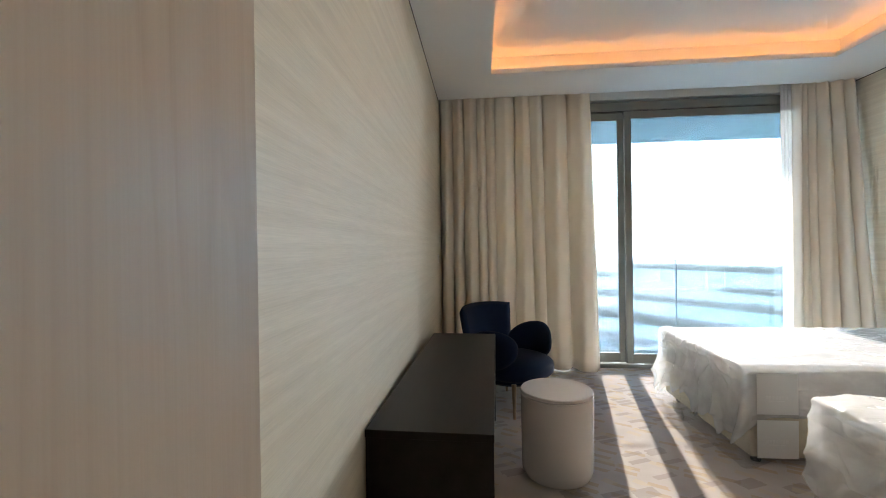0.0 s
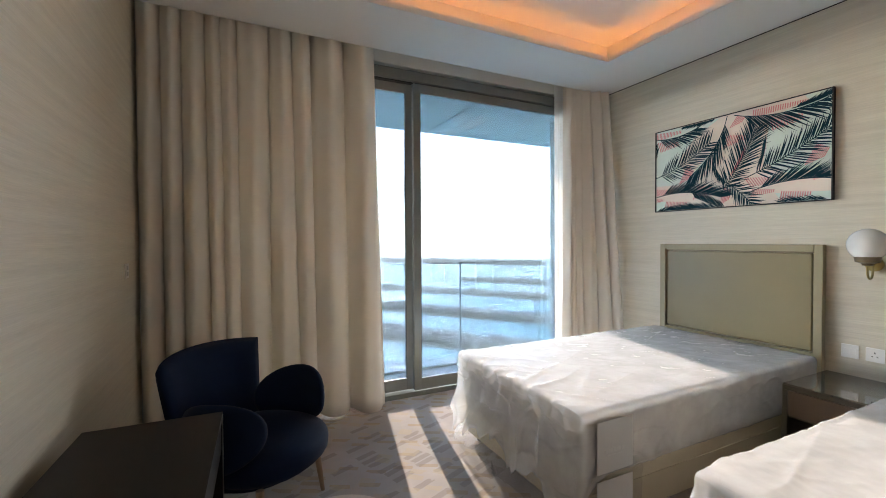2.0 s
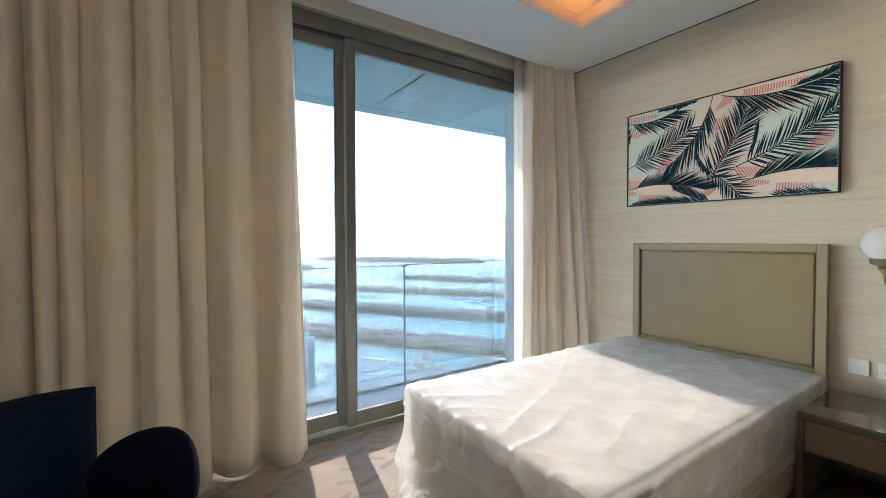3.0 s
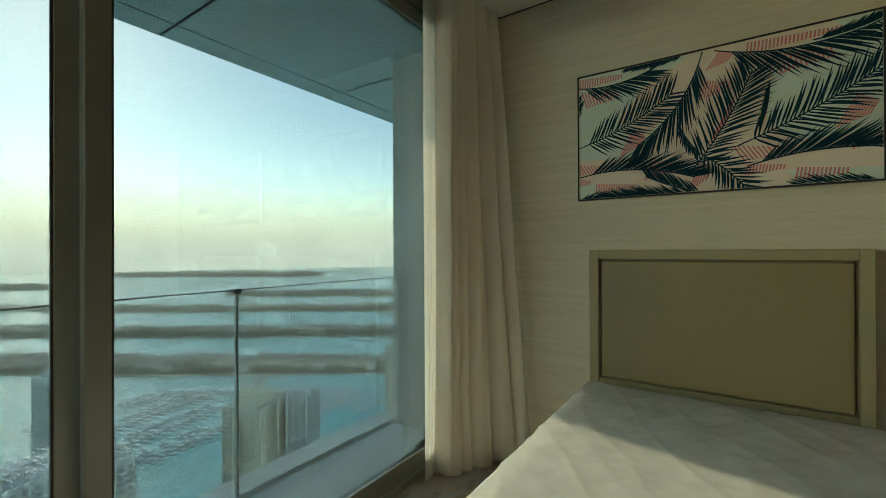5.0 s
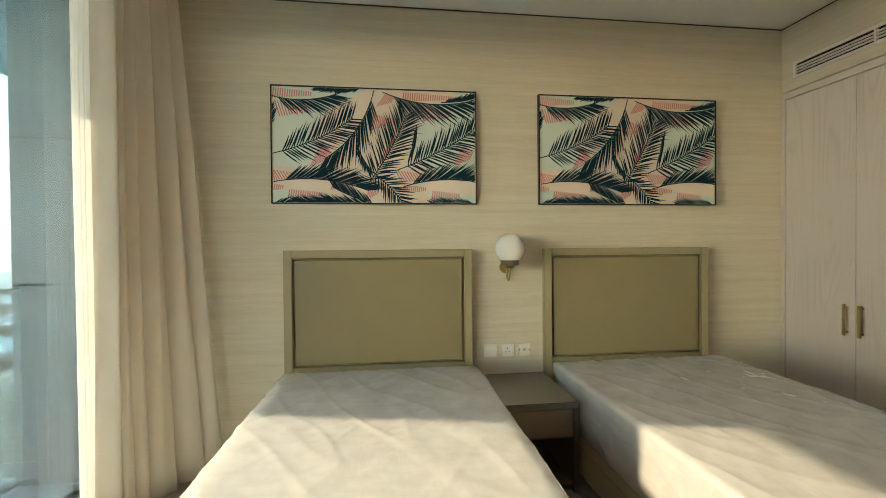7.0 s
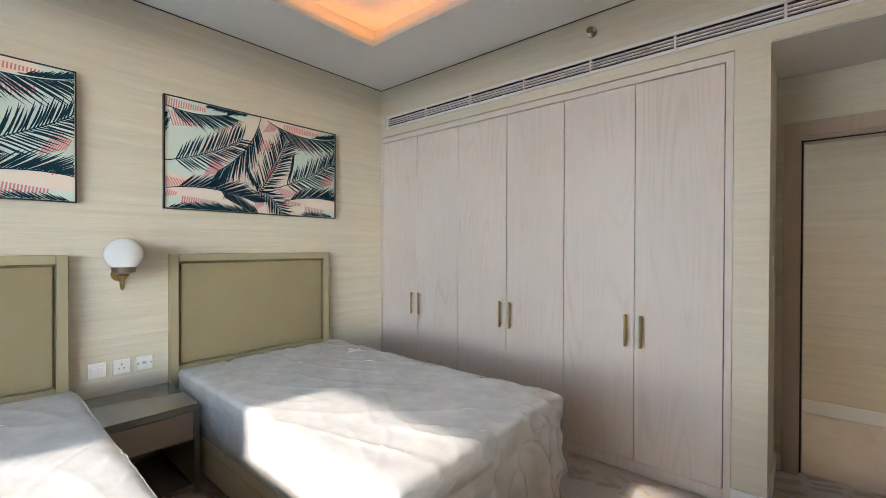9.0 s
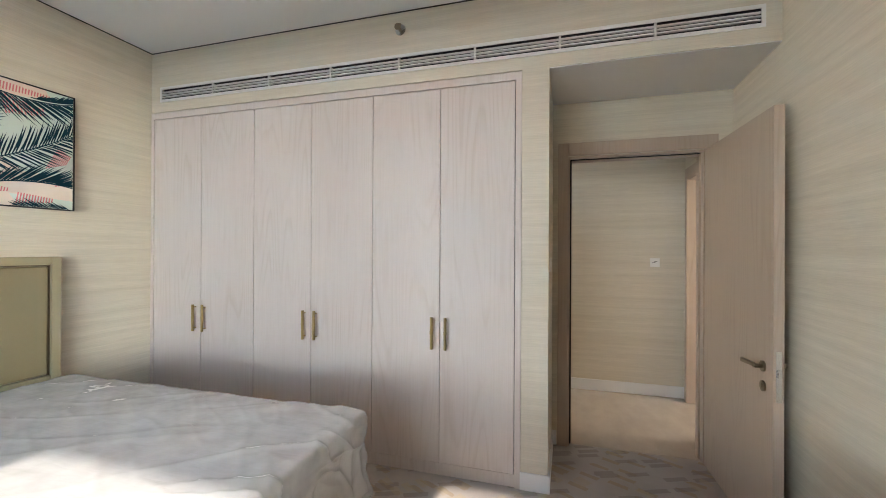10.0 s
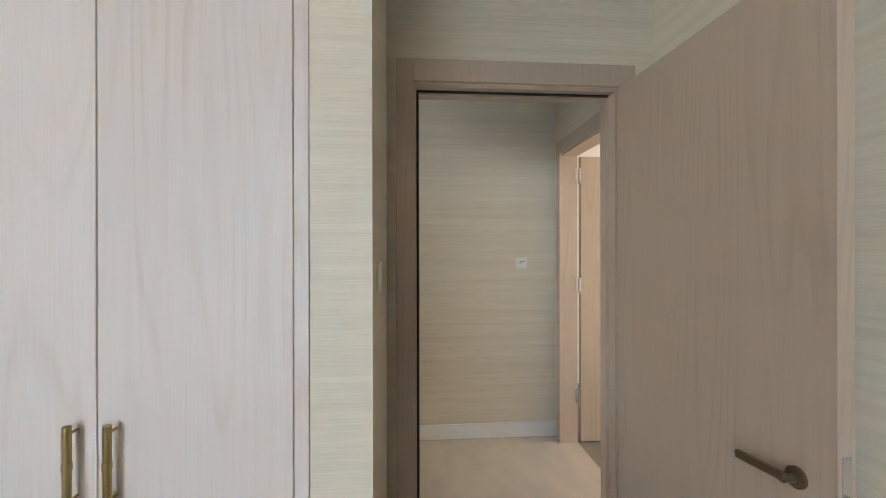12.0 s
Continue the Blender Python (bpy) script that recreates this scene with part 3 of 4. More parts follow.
def tower(x, y, turn, sx, sy, top, label, wall, steps=(), dome=False, grilles=0):
    t = thing("apartment_tower", label, "building", (x, y, SEA), turn, "towers by the water")
    h = top - SEA
    w = bmesh.new()
    box(w, -sx / 2, sx / 2, -sy / 2, sy / 2, 0, h)
    for fx, fy, fs, dz in steps:
        box(w, fx * sx - fs * sx / 2, fx * sx + fs * sx / 2, fy * sy - fs * sy / 2, fy * sy + fs * sy / 2, 0, h + dz)
        box(w, fx * sx - fs * sx * 0.53, fx * sx + fs * sx * 0.53, fy * sy - fs * sy * 0.53, fy * sy + fs * sy * 0.53, h + dz - 1, h + dz - 0.2)
    for k in range(int(h // 3.4)):
        if k * 3.4 > h - 75:
            box(w, -sx / 2 - 0.35, sx / 2 + 0.35, -sy / 2 - 0.35, sy / 2 + 0.35, k * 3.4, k * 3.4 + 0.35)
    part("wall", w, wall, t)
    if dome:
        d = bmesh.new()
        lathe(d, [(4.6, h + dome), (4.6, h + dome + 2), (4.2, h + dome + 4), (3.0, h + dome + 6), (1.2, h + dome + 7.3), (0, h + dome + 7.8)], segments=16)
        part("roof", d, M["villa"], t, "small pale brown dome")
    for face in range(4):
        span = sx if face % 2 == 0 else sy
        off = sy / 2 if face % 2 == 0 else sx / 2
        n = max(2, int(span // 4.2))
        bm = bmesh.new()
        for k in range(int(h // 3.4)):
            if k * 3.4 < h - 75:
                continue
            for i in range(n):
                c = (i + 0.5) / n * span - span / 2
                box(bm, c - 1.1, c + 1.1, off - 0.2, off + 0.12, k * 3.4 + 0.9, k * 3.4 + 2.7)
        bmesh.ops.rotate(bm, verts=bm.verts, matrix=Matrix.Rotation(radians(-90 * face), 3, "Z"))
        tagged(part("window", bm, M["dark_pane"], t), kind="stuff")
    rf = bmesh.new()
    rnd = random.Random(int(abs(x * 7 + y)))
    for _ in range(14):
        cx, cy = rnd.uniform(-0.4, 0.4) * sx, rnd.uniform(-0.4, 0.4) * sy
        a, b = rnd.uniform(0.8, 2.4), rnd.uniform(0.8, 2.4)
        box(rf, cx - a, cx + a, cy - b, cy + b, h, h + rnd.uniform(1.0, 2.6))
    box(rf, -sx / 2, sx / 2, -sy / 2, -sy / 2 + 0.4, h, h + 1.3)
    box(rf, -sx / 2, sx / 2, sy / 2 - 0.4, sy / 2, h, h + 1.3)
    box(rf, -sx / 2, -sx / 2 + 0.4, -sy / 2 + 0.4, sy / 2 - 0.4, h, h + 1.3)
    box(rf, sx / 2 - 0.4, sx / 2, -sy / 2 + 0.4, sy / 2 - 0.4, h, h + 1.3)
    for i in range(grilles):
        u = (i + 0.5) / grilles * sx - sx / 2
        box(rf, u - 0.25, u + 0.25, -sy / 2, sy / 2, h + 4.0, h + 4.4)
        box(rf, u - 0.25, u + 0.25, -sy / 2, -sy / 2 + 0.5, h + 1.3, h + 4.0)
        box(rf, u - 0.25, u + 0.25, sy / 2 - 0.5, sy / 2, h + 1.3, h + 4.0)
    part("rooftop", rf, M["boat"], t, "white parapets and plant boxes")


tower(172, 275, 20, 36, 30, -104, "beige apartment tower with a small brown dome", M["tower"], ((-0.12, 0, 0.52, 7), (-0.15, 0, 0.28, 12), (0.36, 0.3, 0.24, 4), (0.36, -0.3, 0.24, 4), (0.1, 0.38, 0.2, 10),
      (-0.47, -0.47, 0.12, -5), (0.47, -0.47, 0.12, -9), (0, -0.5, 0.1, 3), (-0.5, 0.1, 0.1, -6), (0.5, 0.3, 0.1, -9)), 12)
tower(189, 249, 20, 17, 16, -97, "grey beige apartment tower with dark windows", M["tower_grey"], ((0.2, 0.2, 0.4, 3),))
tower(262, 221, 20, 20, 20, -76, "beige apartment tower beside the marina", M["tower"], ((0, 0, 0.5, 6),))
tower(75, 246, 12, 14, 22, -96, "grey tower with white roof frames", M["tower_grey"], ((0.3, 0.3, 0.3, 3),), grilles=5)
tower(52, 262, 12, 26, 26, -98, "grey tower with white roof frames and terraces", M["tower_grey"], ((-0.3, 0.1, 0.4, 4),), grilles=6)
tower(104, 415, 12, 30, 34, -92, "grey tower with stepped white rooftops", M["tower_grey"], [(i * 0.5 - 0.25, j * 0.24 - 0.37, 0.17, 5) for i in range(2) for j in range(4)])
quay = bmesh.new()
box(quay, 20, 175, 150, 300, SEA - 2, SEA + 3)
box(quay, 175, 300, 130, 262, SEA - 2, SEA + 3)
tagged(part("ground", quay, M["sand"]), "paved shore below the towers", kind="structure")


# ---- curtains ----
def curtain(name, label, x0, x1, y, z0, z1, folds, depth, material, seed, flare=0.0, forward=0.0):
    rnd = random.Random(seed)
    cols, rows = folds * 20, 30
    bm = bmesh.new()
    ph = [rnd.uniform(-1.1, 1.1) for _ in range(folds + 2)]
    am = [rnd.uniform(0.65, 1.15) for _ in range(folds + 2)]
    widths = [rnd.uniform(0.6, 1.4) * (0.65 + 0.8 * i / folds) for i in range(folds)]
    total = sum(widths)
    starts = [0.0]
    for w in widths:
        starts.append(starts[-1] + w / total)
    grid = []
    for r in range(rows + 1):
        v = r / rows
        line = []
        for c in range(cols + 1):
            k = c / 20
            i = min(int(k), folds - 1)
            f = k - i
            u = starts[i] * (1 - f) + starts[i + 1] * f
            g = f * f * (3 - 2 * f)
            a = am[i] * (1 - g) + am[i + 1] * g
            p = (ph[i] * (1 - g) + ph[i + 1] * g) * (0.2 + 1.0 * v)
            wave = math.cos(2 * math.pi * k + p)
            pleat = 0.5 * math.exp(-v * 9) * math.cos(6 * math.pi * k)
            yy = y + depth * ((0.72 + 0.28 * v) * a * wave + 0.25 * pleat + 0.10 * math.sin(6 * math.pi * k + 2 * p + 5 * v)) + 0.008 * v * math.sin(9 * u + seed) - forward * (0.25 + 0.75 * v) * u ** 1.7
            xx = x0 + (x1 - x0) * u - 0.32 * depth * math.sin(2 * math.pi * k + p) + flare * v * u
            zz = z1 + (z0 - z1) * v + (0.01 * math.sin(17 * u + seed) if r == rows else 0)
            line.append(bm.verts.new((xx, yy, zz)))
        grid.append(line)
    for r in range(rows):
        for c in range(cols):
            bm.faces.new((grid[r][c], grid[r][c + 1], grid[r + 1][c + 1], grid[r + 1][c]))
    t = thing(name, label, "curtain", (0, 0, 0), group="curtains at the window")
    ob = part("drape", bm, material, t, smooth=True, sharp=180)
    solid = ob.modifiers.new("thick", "SOLIDIFY")
    solid.thickness = 0.003
    for i in range(folds):
        x = x0 + (x1 - x0) * (starts[i] + starts[i + 1]) / 2
        part("hook", B(x - 0.004, x + 0.004, y - 0.006, y + 0.006, z1 - 0.005, z1 + 0.045), M["white_plastic"], t)


curtain("curtain", "heavy cream drape drawn over half the window", 0.02, 1.655, 4.325, 0.012, 3.06, 10, 0.080, M["curtain"], 33, 0.075)
curtain("curtain", "heavy cream drape gathered beside the bed", 3.705, 4.19, 4.315, 0.012, 3.06, 6, 0.068, M["curtain"], 8, 0.0, 0.37)
curtain("sheer_curtain", "white sheer curtain bunched behind the drape", 3.61, 3.73, 4.385, 0.012, 3.06, 3, 0.012, M["sheer"], 4, 0.01)
rail = part("curtain_rail", B(0.02, 4.2, 4.315, 4.335, 3.105, 3.12), M["white_plastic"])
tagged(rail, "slim white curtain track in the ceiling pocket", "curtain rail")




# ---- cove light ----
def strip_light(x0, x1, y0, y1):
    tagged(part("led_strip", B(x0, x1, y0, y1, CEIL + 0.046, CEIL + 0.052), M["led"]), "warm orange LED strip in the ceiling cove", "strip light", "cove lights")


M["led"] = bpy.data.materials.new("led")
M["led"].use_nodes = True
pb = M["led"].node_tree.nodes["Principled BSDF"]
pb.inputs["Emission Color"].default_value, pb.inputs["Emission Strength"].default_value = (1, 0.40, 0.12, 1), 0.34
strip_light(TX0 - 0.05, TX1 + 0.05, TY0 - 0.07, TY0 - 0.06)
strip_light(TX0 - 0.05, TX1 + 0.05, TY1 + 0.06, TY1 + 0.07)
strip_light(TX0 - 0.07, TX0 - 0.06, TY0 - 0.05, TY1 + 0.05)
strip_light(TX1 + 0.06, TX1 + 0.07, TY0 - 0.05, TY1 + 0.05)


# ---- air grille, sprinkler ----
def grille():
    t = thing("air_grille", "long white linear air grille with dark gaps", "air vent", (0, 0, 0))
    f = bmesh.new()
    x0, x1, z0, z1 = 0.08, 4.13, 2.585, 2.69
    box(f, x0 - 0.006, x1 + 0.006, 0.0, 0.008, z0 - 0.006, z0 + 0.014, 0.001)
    box(f, x0 - 0.006, x1 + 0.006, 0.0, 0.008, z1 - 0.014, z1 + 0.006, 0.001)
    box(f, x0 - 0.006, x0 + 0.014, 0.0, 0.008, z0 + 0.014, z1 - 0.014)
    box(f, x1 - 0.014, x1 + 0.006, 0.0, 0.008, z0 + 0.014, z1 - 0.014)
    part("frame", f, M["white_plastic"], t)
    # black sheet close behind the slats stands in for the duct's darkness
    part("shade_backing", B(x0, x1, -0.03, -0.022, z0, z1), M["black"], t)
    for i in range(3):
        z = z0 + 0.014 + (i + 1) * 0.0193
        part("slat", B(x0 + 0.014, x1 - 0.014, -0.012, 0.004, z - 0.004, z + 0.004), M["white_plastic"], t)
    for i in range(1, 8):
        x = x0 + (x1 - x0) * i / 8
        part("divider", B(x - 0.006, x + 0.006, -0.02, 0.003, z0 + 0.014, z1 - 0.014), M["white_plastic"], t)


grille()


def sprinkler():
    t = thing("sprinkler", "small chrome side wall sprinkler head", "sprinkler", (2.093, 0, 2.855))
    part("plate", cyl(bmesh.new(), (0, 0, 0), (0, 0.006, 0), 0.035, segments=24), M["bright_steel"], t, smooth=True)
    b = bmesh.new()
    cyl(b, (0, 0.006, 0), (0, 0.05, 0), 0.012)
    cyl(b, (0, 0.05, 0), (0, 0.053, 0), 0.022)
    box(b, -0.02, 0.02, 0.035, 0.055, 0.014, 0.017)
    part("head", b, M["bronze"], t, smooth=True)


sprinkler()


# ---- wardrobe ----
def bar_handle(parent, x, y, z):
    h = part("handle", cyl(bmesh.new(), (x, y + 0.032, z - 0.1), (x, y + 0.032, z + 0.1), 0.0095, segments=12), M["brass"], parent, "knurled brass bar handle", smooth=True)
    ring_ = bmesh.new()
    cyl(ring_, (x, y + 0.032, z - 0.004), (x, y + 0.032, z + 0.012), 0.0112, segments=12)
    part("collar", ring_, M["brass"], h, smooth=True)
    for dz in (-0.08, 0.08):
        part("stud", cyl(bmesh.new(), (x, y, z + dz), (x, y + 0.03, z + dz), 0.004, segments=8), M["brass"], h, smooth=True)


def wardrobe():
    t = thing("wardrobe", "built-in six door wardrobe in pale pinkish ash veneer", "wardrobe", (0, 0, 0))
    for name, b in (("side_trim", (1.309, 1.345, -0.03, 0.006, 0.0, 2.495)), ("top_trim", (1.345, 4.2, -0.03, 0.006, 2.447, 2.495)), ("side_trim", (4.2, 4.227, -0.03, 0.006, 0.0, 2.495)), ("plinth", (1.345, 4.2, -0.04, -0.006, 0.0, 0.075))):
        part(name, B(*b, bevel=0.001), M["wood"], t)
    # coloured dark so the gaps between the doors read as shaded
    part("carcass", B(1.32, 4.22, -0.62, -0.030, 0.0, 2.49), M["gap_shade"], t)
    edges = [1.348, 1.817, 2.287, 2.757, 3.240, 3.725, 4.197]
    for i in range(6):
        d = part("door", B(edges[i] + 0.0022, edges[i + 1] - 0.0022, -0.022, 0.0, 0.08, 2.443, bevel=0.001), M["wood"], t)
        bar_handle(d, edges[i + 1] - 0.045 if i % 2 == 0 else edges[i] + 0.045, 0.0, 0.90)


wardrobe()


# ---- doors ----
def hinge(parent, x, y, z, material):
    b = bmesh.new()
    box(b, x - 0.030, x + 0.030, y - 0.002, y + 0.002, z - 0.05, z + 0.05)
    cyl(b, (x, y + 0.006, z - 0.052), (x, y + 0.006, z + 0.052), 0.007, segments=10)
    part("hinge", b, material, parent, "bright steel butt hinge", smooth=True)


def room_door():
    t = tagged(new("door_1"), "pale ash veneer door standing open against the wall", "door", kind="structure")
    for y0, y1 in ((-0.662, -0.643), (-0.817, -0.798)):
        c = bmesh.new()
        box(c, 1.040, 1.112, y0, y1, 0, 2.205, 0.002)
        box(c, 0.088, 0.160, y0, y1, 0, 2.205, 0.002)
        box(c, 0.160, 1.040, y0, y1, 2.112, 2.205, 0.002)
        part("architrave", c, M["door_wood"], t)
    c = bmesh.new()
    box(c, 1.028, 1.046, -0.798, -0.662, 0, 2.11, 0.001)
    box(c, 0.154, 0.170, -0.798, -0.662, 0, 2.11, 0.001)
    box(c, 0.170, 1.028, -0.798, -0.662, 2.095, 2.11, 0.001)
    box(c, 1.014, 1.028, -0.775, -0.72, 0, 2.095, 0.001)
    box(c, 0.170, 0.184, -0.775, -0.72, 0, 2.095, 0.001)
    box(c, 0.184, 1.014, -0.775, -0.72, 2.081, 2.095, 0.001)
    part("frame", c, M["door_wood"], t)
    part("seal", B(1.018, 1.0285, -0.716, -0.700, 0.0, 2.095), M["rubber"], t)
    part("seal", B(0.18, 1.024, -0.716, -0.700, 2.089, 2.096), M["rubber"], t)
    part("threshold", B(0.155, 1.045, -0.80, -0.70, -0.01, 0.002), M["stone"], t)
    leaf_ = part("leaf", B(0, 0.89, -0.022, 0.022, 0.008, 2.10, bevel=0.001), M["door_wood"], t)
    leaf_.matrix_world = pose(0.146, -0.640, 0, 0, 0, 92.1)
    for side in (-1, 1):
        h = bmesh.new()
        cyl(h, (0.80, side * 0.022, 0.875), (0.80, side * 0.030, 0.875), 0.026, segments=24)
        cyl(h, (0.80, side * 0.030, 0.875), (0.80, side * 0.066, 0.875), 0.010, segments=14)
        bmesh.ops.create_cube(h, size=1, matrix=Matrix.Translation((0.74, side * 0.066, 0.878)) @ Matrix.Rotation(radians(-4), 4, "Y") @ Matrix.Diagonal((0.135, 0.012, 0.018, 1)))
        part("handle", h, M["bronze"], leaf_, "bronze lever handle on a round rose", smooth=True)
        k = bmesh.new()
        cyl(k, (0.80, side * 0.022, 0.78), (0.80, side * 0.029, 0.78), 0.026, segments=24)
        cyl(k, (0.80, side * 0.029, 0.783), (0.80, side * 0.034, 0.783), 0.009, segments=12)
        part("key_plate", k, M["bronze"], leaf_, "round bronze key plate", smooth=True)
    lk = bmesh.new()
    box(lk, 0.8895, 0.892, -0.011, 0.011, 0.73, 0.965)
    box(lk, 0.892, 0.903, -0.008, 0.008, 0.845, 0.88, 0.002)
    part("latch_plate", lk, M["bright_steel"], leaf_, "steel latch plate on the door edge")


room_door()


def side_door():
    t = tagged(new("door_2"), "pale ash veneer door standing open into the next room", "door", kind="structure")
    c = bmesh.new()
    box(c, -0.045, -0.028, -1.955, -1.885, 0, 2.205, 0.002)
    box(c, -0.045, -0.028, -1.015, -0.945, 0, 2.205, 0.002)
    box(c, -0.045, -0.028, -1.885, -1.015, 2.105, 2.205, 0.002)
    part("architrave", c, M["door_wood"], t)
    c = bmesh.new()
    box(c, -0.165, -0.045, -1.95, -1.89, 0, 2.11, 0.001)
    box(c, -0.165, -0.045, -1.01, -0.96, 0, 2.11, 0.001)
    box(c, -0.165, -0.045, -1.89, -1.01, 2.095, 2.11, 0.001)
    part("frame", c, M["door_wood"], t)
    leaf_ = part("leaf", B(-1.06, -0.188, -1.925, -1.882, 0.008, 2.09, bevel=0.001), M["door_wood"], t)
    for z in (0.34, 1.15, 1.95):
        hinge(leaf_, -0.176, -1.885, z, M["bright_steel"])


side_door()


# ---- beds ----
FOLDS = ((0.5, 1.3, 5.0, 0.9), (-0.7, 1.8, 8.0, 0.55), (1.45, 2.2, 14.0, 0.22))


def crumple(bm, centre, half, radius, amount, foot=0.0, seed=0.0, freq=5.0):
    for v in bm.verts:
        p = Vector((v.co.x * half[0], v.co.y * half[1], v.co.z * half[2]))
        inner = Vector([max(-h + radius, min(h - radius, c)) for c, h in zip(p, half)])
        d = p - inner
        n = d.normalized() if d.length > 1e-6 else Vector((0, 0, 1))
        p = inner + n * min(radius, max(d.length, radius)) if d.length > 1e-6 else p
        q = p + Vector((seed, seed, 0))
        fold = 0.25 * max(-0.3, noise.noise(q * freq * 0.5))
        for turn, along, across, share in FOLDS:
            c, d = math.cos(turn), math.sin(turn)
            g = noise.noise(Vector(((q.x * c + q.y * d) * along, (q.y * c - q.x * d) * across, q.z * across * 0.8 + turn * 3)))
            fold += share * max(0.0, 1 - 5.0 * abs(g)) ** 1.6
        slack = 0.35 + 0.65 * max(0.0, 1 - (p.x + half[0]) / 0.5) if foot else 1.0
        p += n * amount * slack * fold
        if foot:
            edge = max(0.0, 1 - (p.x + half[0]) / 0.14)
            low = max(0.0, -p.z / half[2])
            p.x -= foot * edge * (0.25 + 0.75 * low) * (0.75 + 0.3 * fold)
            p.z -= edge * low * (0.05 + 0.11 * max(0.0, 0.5 + noise.noise(Vector((q.y * 4.0, q.y * 2.0, seed)))) + 0.03 * fold)
        v.co = p + Vector(centre)


def shell(cuts, drop_bottom=True, drop_head=False):
    bm = bmesh.new()
    bmesh.ops.create_cube(bm, size=2)
    bmesh.ops.subdivide_edges(bm, edges=bm.edges, cuts=cuts, use_grid_fill=True)
    gone = [f for f in bm.faces if (drop_bottom and all(v.co.z < -0.999 for v in f.verts)) or (drop_head and all(v.co.x > 0.999 for v in f.verts))]
    bmesh.ops.delete(bm, geom=gone, context="FACES")
    return bm


def bed(y0, y1, seed):
    ym, hw = (y0 + y1) / 2, (y1 - y0) / 2
    t = thing("bed_base", "beige fabric bed base with its foot end in clear plastic wrap", "bed", (0, 0, 0), group="twin beds")
    part("base", B(2.06, 4.17, y0 + 0.012, y1 - 0.012, 0.055, 0.315, bevel=0.015), M["fabric"], t)
    part("piping", B(2.056, 4.172, y0 + 0.008, y1 - 0.008, 0.215, 0.222), M["fabric"], t)
    for x in (2.14, 4.08):
        for y in (y0 + 0.1, y1 - 0.1):
            f = bmesh.new()
            cyl(f, (x, y, 0.0), (x, y, 0.035), 0.028, segments=12)
            cyl(f, (x, y, 0.035), (x, y, 0.058), 0.012, segments=8)
            part("castor", f, M["rubber"], t)
    w = shell(70, True, True)
    crumple(w, (2.22, ym, 0.19), (0.185, hw + 0.01, 0.145), 0.02, 0.015, 0.045, seed + 3, 6.0)
    part("wrap", w, M["film"], t, "crumpled clear plastic wrap", smooth=True, sharp=180)
    m = thing("mattress", "white mattress in crumpled clear plastic wrap", "mattress", (0, 0, 0), group="mattresses")
    body = shell(30, False)
    crumple(body, (3.055, ym, 0.46), (1.025, hw - 0.004, 0.148), 0.03, 0.002, 0.0, seed, 2.0)
    part("mattress_body", body, M["mattress"], m, smooth=True, sharp=180)
    s = shell(150, True)
    crumple(s, (3.055, ym, 0.459), (1.036, hw + 0.012, 0.160), 0.024, 0.014, 0.055, seed + 9, 2.8)
    part("wrap", s, M["wrap"], m, "crumpled clear plastic wrap", smooth=True, sharp=180)
    for z0, z1, owner in ((0.335, 0.575, m), (0.075, 0.30, t)):
        lab = part("label", B(2.07, 2.30, y0 - 0.034, y0 - 0.032, z0, z1), M["label"], owner, "white maker's label sheet with grey print")
        bars = bmesh.new()
        zc = z0 + 0.09
        for i in range(7):
            box(bars, 2.12 + i * 0.018, 2.12 + i * 0.018 + (0.011 if i % 3 else 0.014), y0 - 0.0355, y0 - 0.034, zc, zc + 0.018)
        box(bars, 2.135, 2.225, y0 - 0.0355, y0 - 0.034, zc - 0.014, zc - 0.009)
        part("print", bars, M["grey_plastic"], lab)
    h = thing("headboard", "olive beige leather headboard in a lacquered frame", "headboard", (0, 0, 0), group="headboards")
    hy, hh = ym + 0.014, 0.610
    for a, b in ((hy - hh, hy - hh + 0.052), (hy + hh - 0.052, hy + hh)):
        part("side_frame", B(4.180, W, a, b, 0.0, 1.368, bevel=0.004), M["lacquer"], h)
    part("top_frame", B(4.180, W, hy - hh + 0.052, hy + hh - 0.052, 1.318, 1.368, bevel=0.004), M["lacquer"], h)
    pn = bmesh.new()
    box(pn, 4.192, 4.225, hy - hh + 0.063, hy + hh - 0.063, 0.622, 1.308, 0.012, 3)
    part("panel", pn, M["leather"], h, smooth=True)
    ed = bmesh.new()
    for b in ((hy - hh + 0.052, hy - hh + 0.060, 0.60, 1.318), (hy + hh - 0.060, hy + hh - 0.052, 0.60, 1.318), (hy - hh + 0.060, hy + hh - 0.060, 1.310, 1.318)):
        box(ed, 4.200, 4.222, *b)
    part("reveal", ed, M["bronze"], h, "dark reveal round the panel")
    part("rail", B(4.186, 4.226, hy - hh + 0.052, hy + hh - 0.052, 0.3, 0.615, bevel=0.004), M["lacquer"], h)


bed(2.36, 3.56, 1.7)
bed(0.64, 1.835, 6.1)


# ---- palm prints ----
PW, PH = 1.316, 0.742


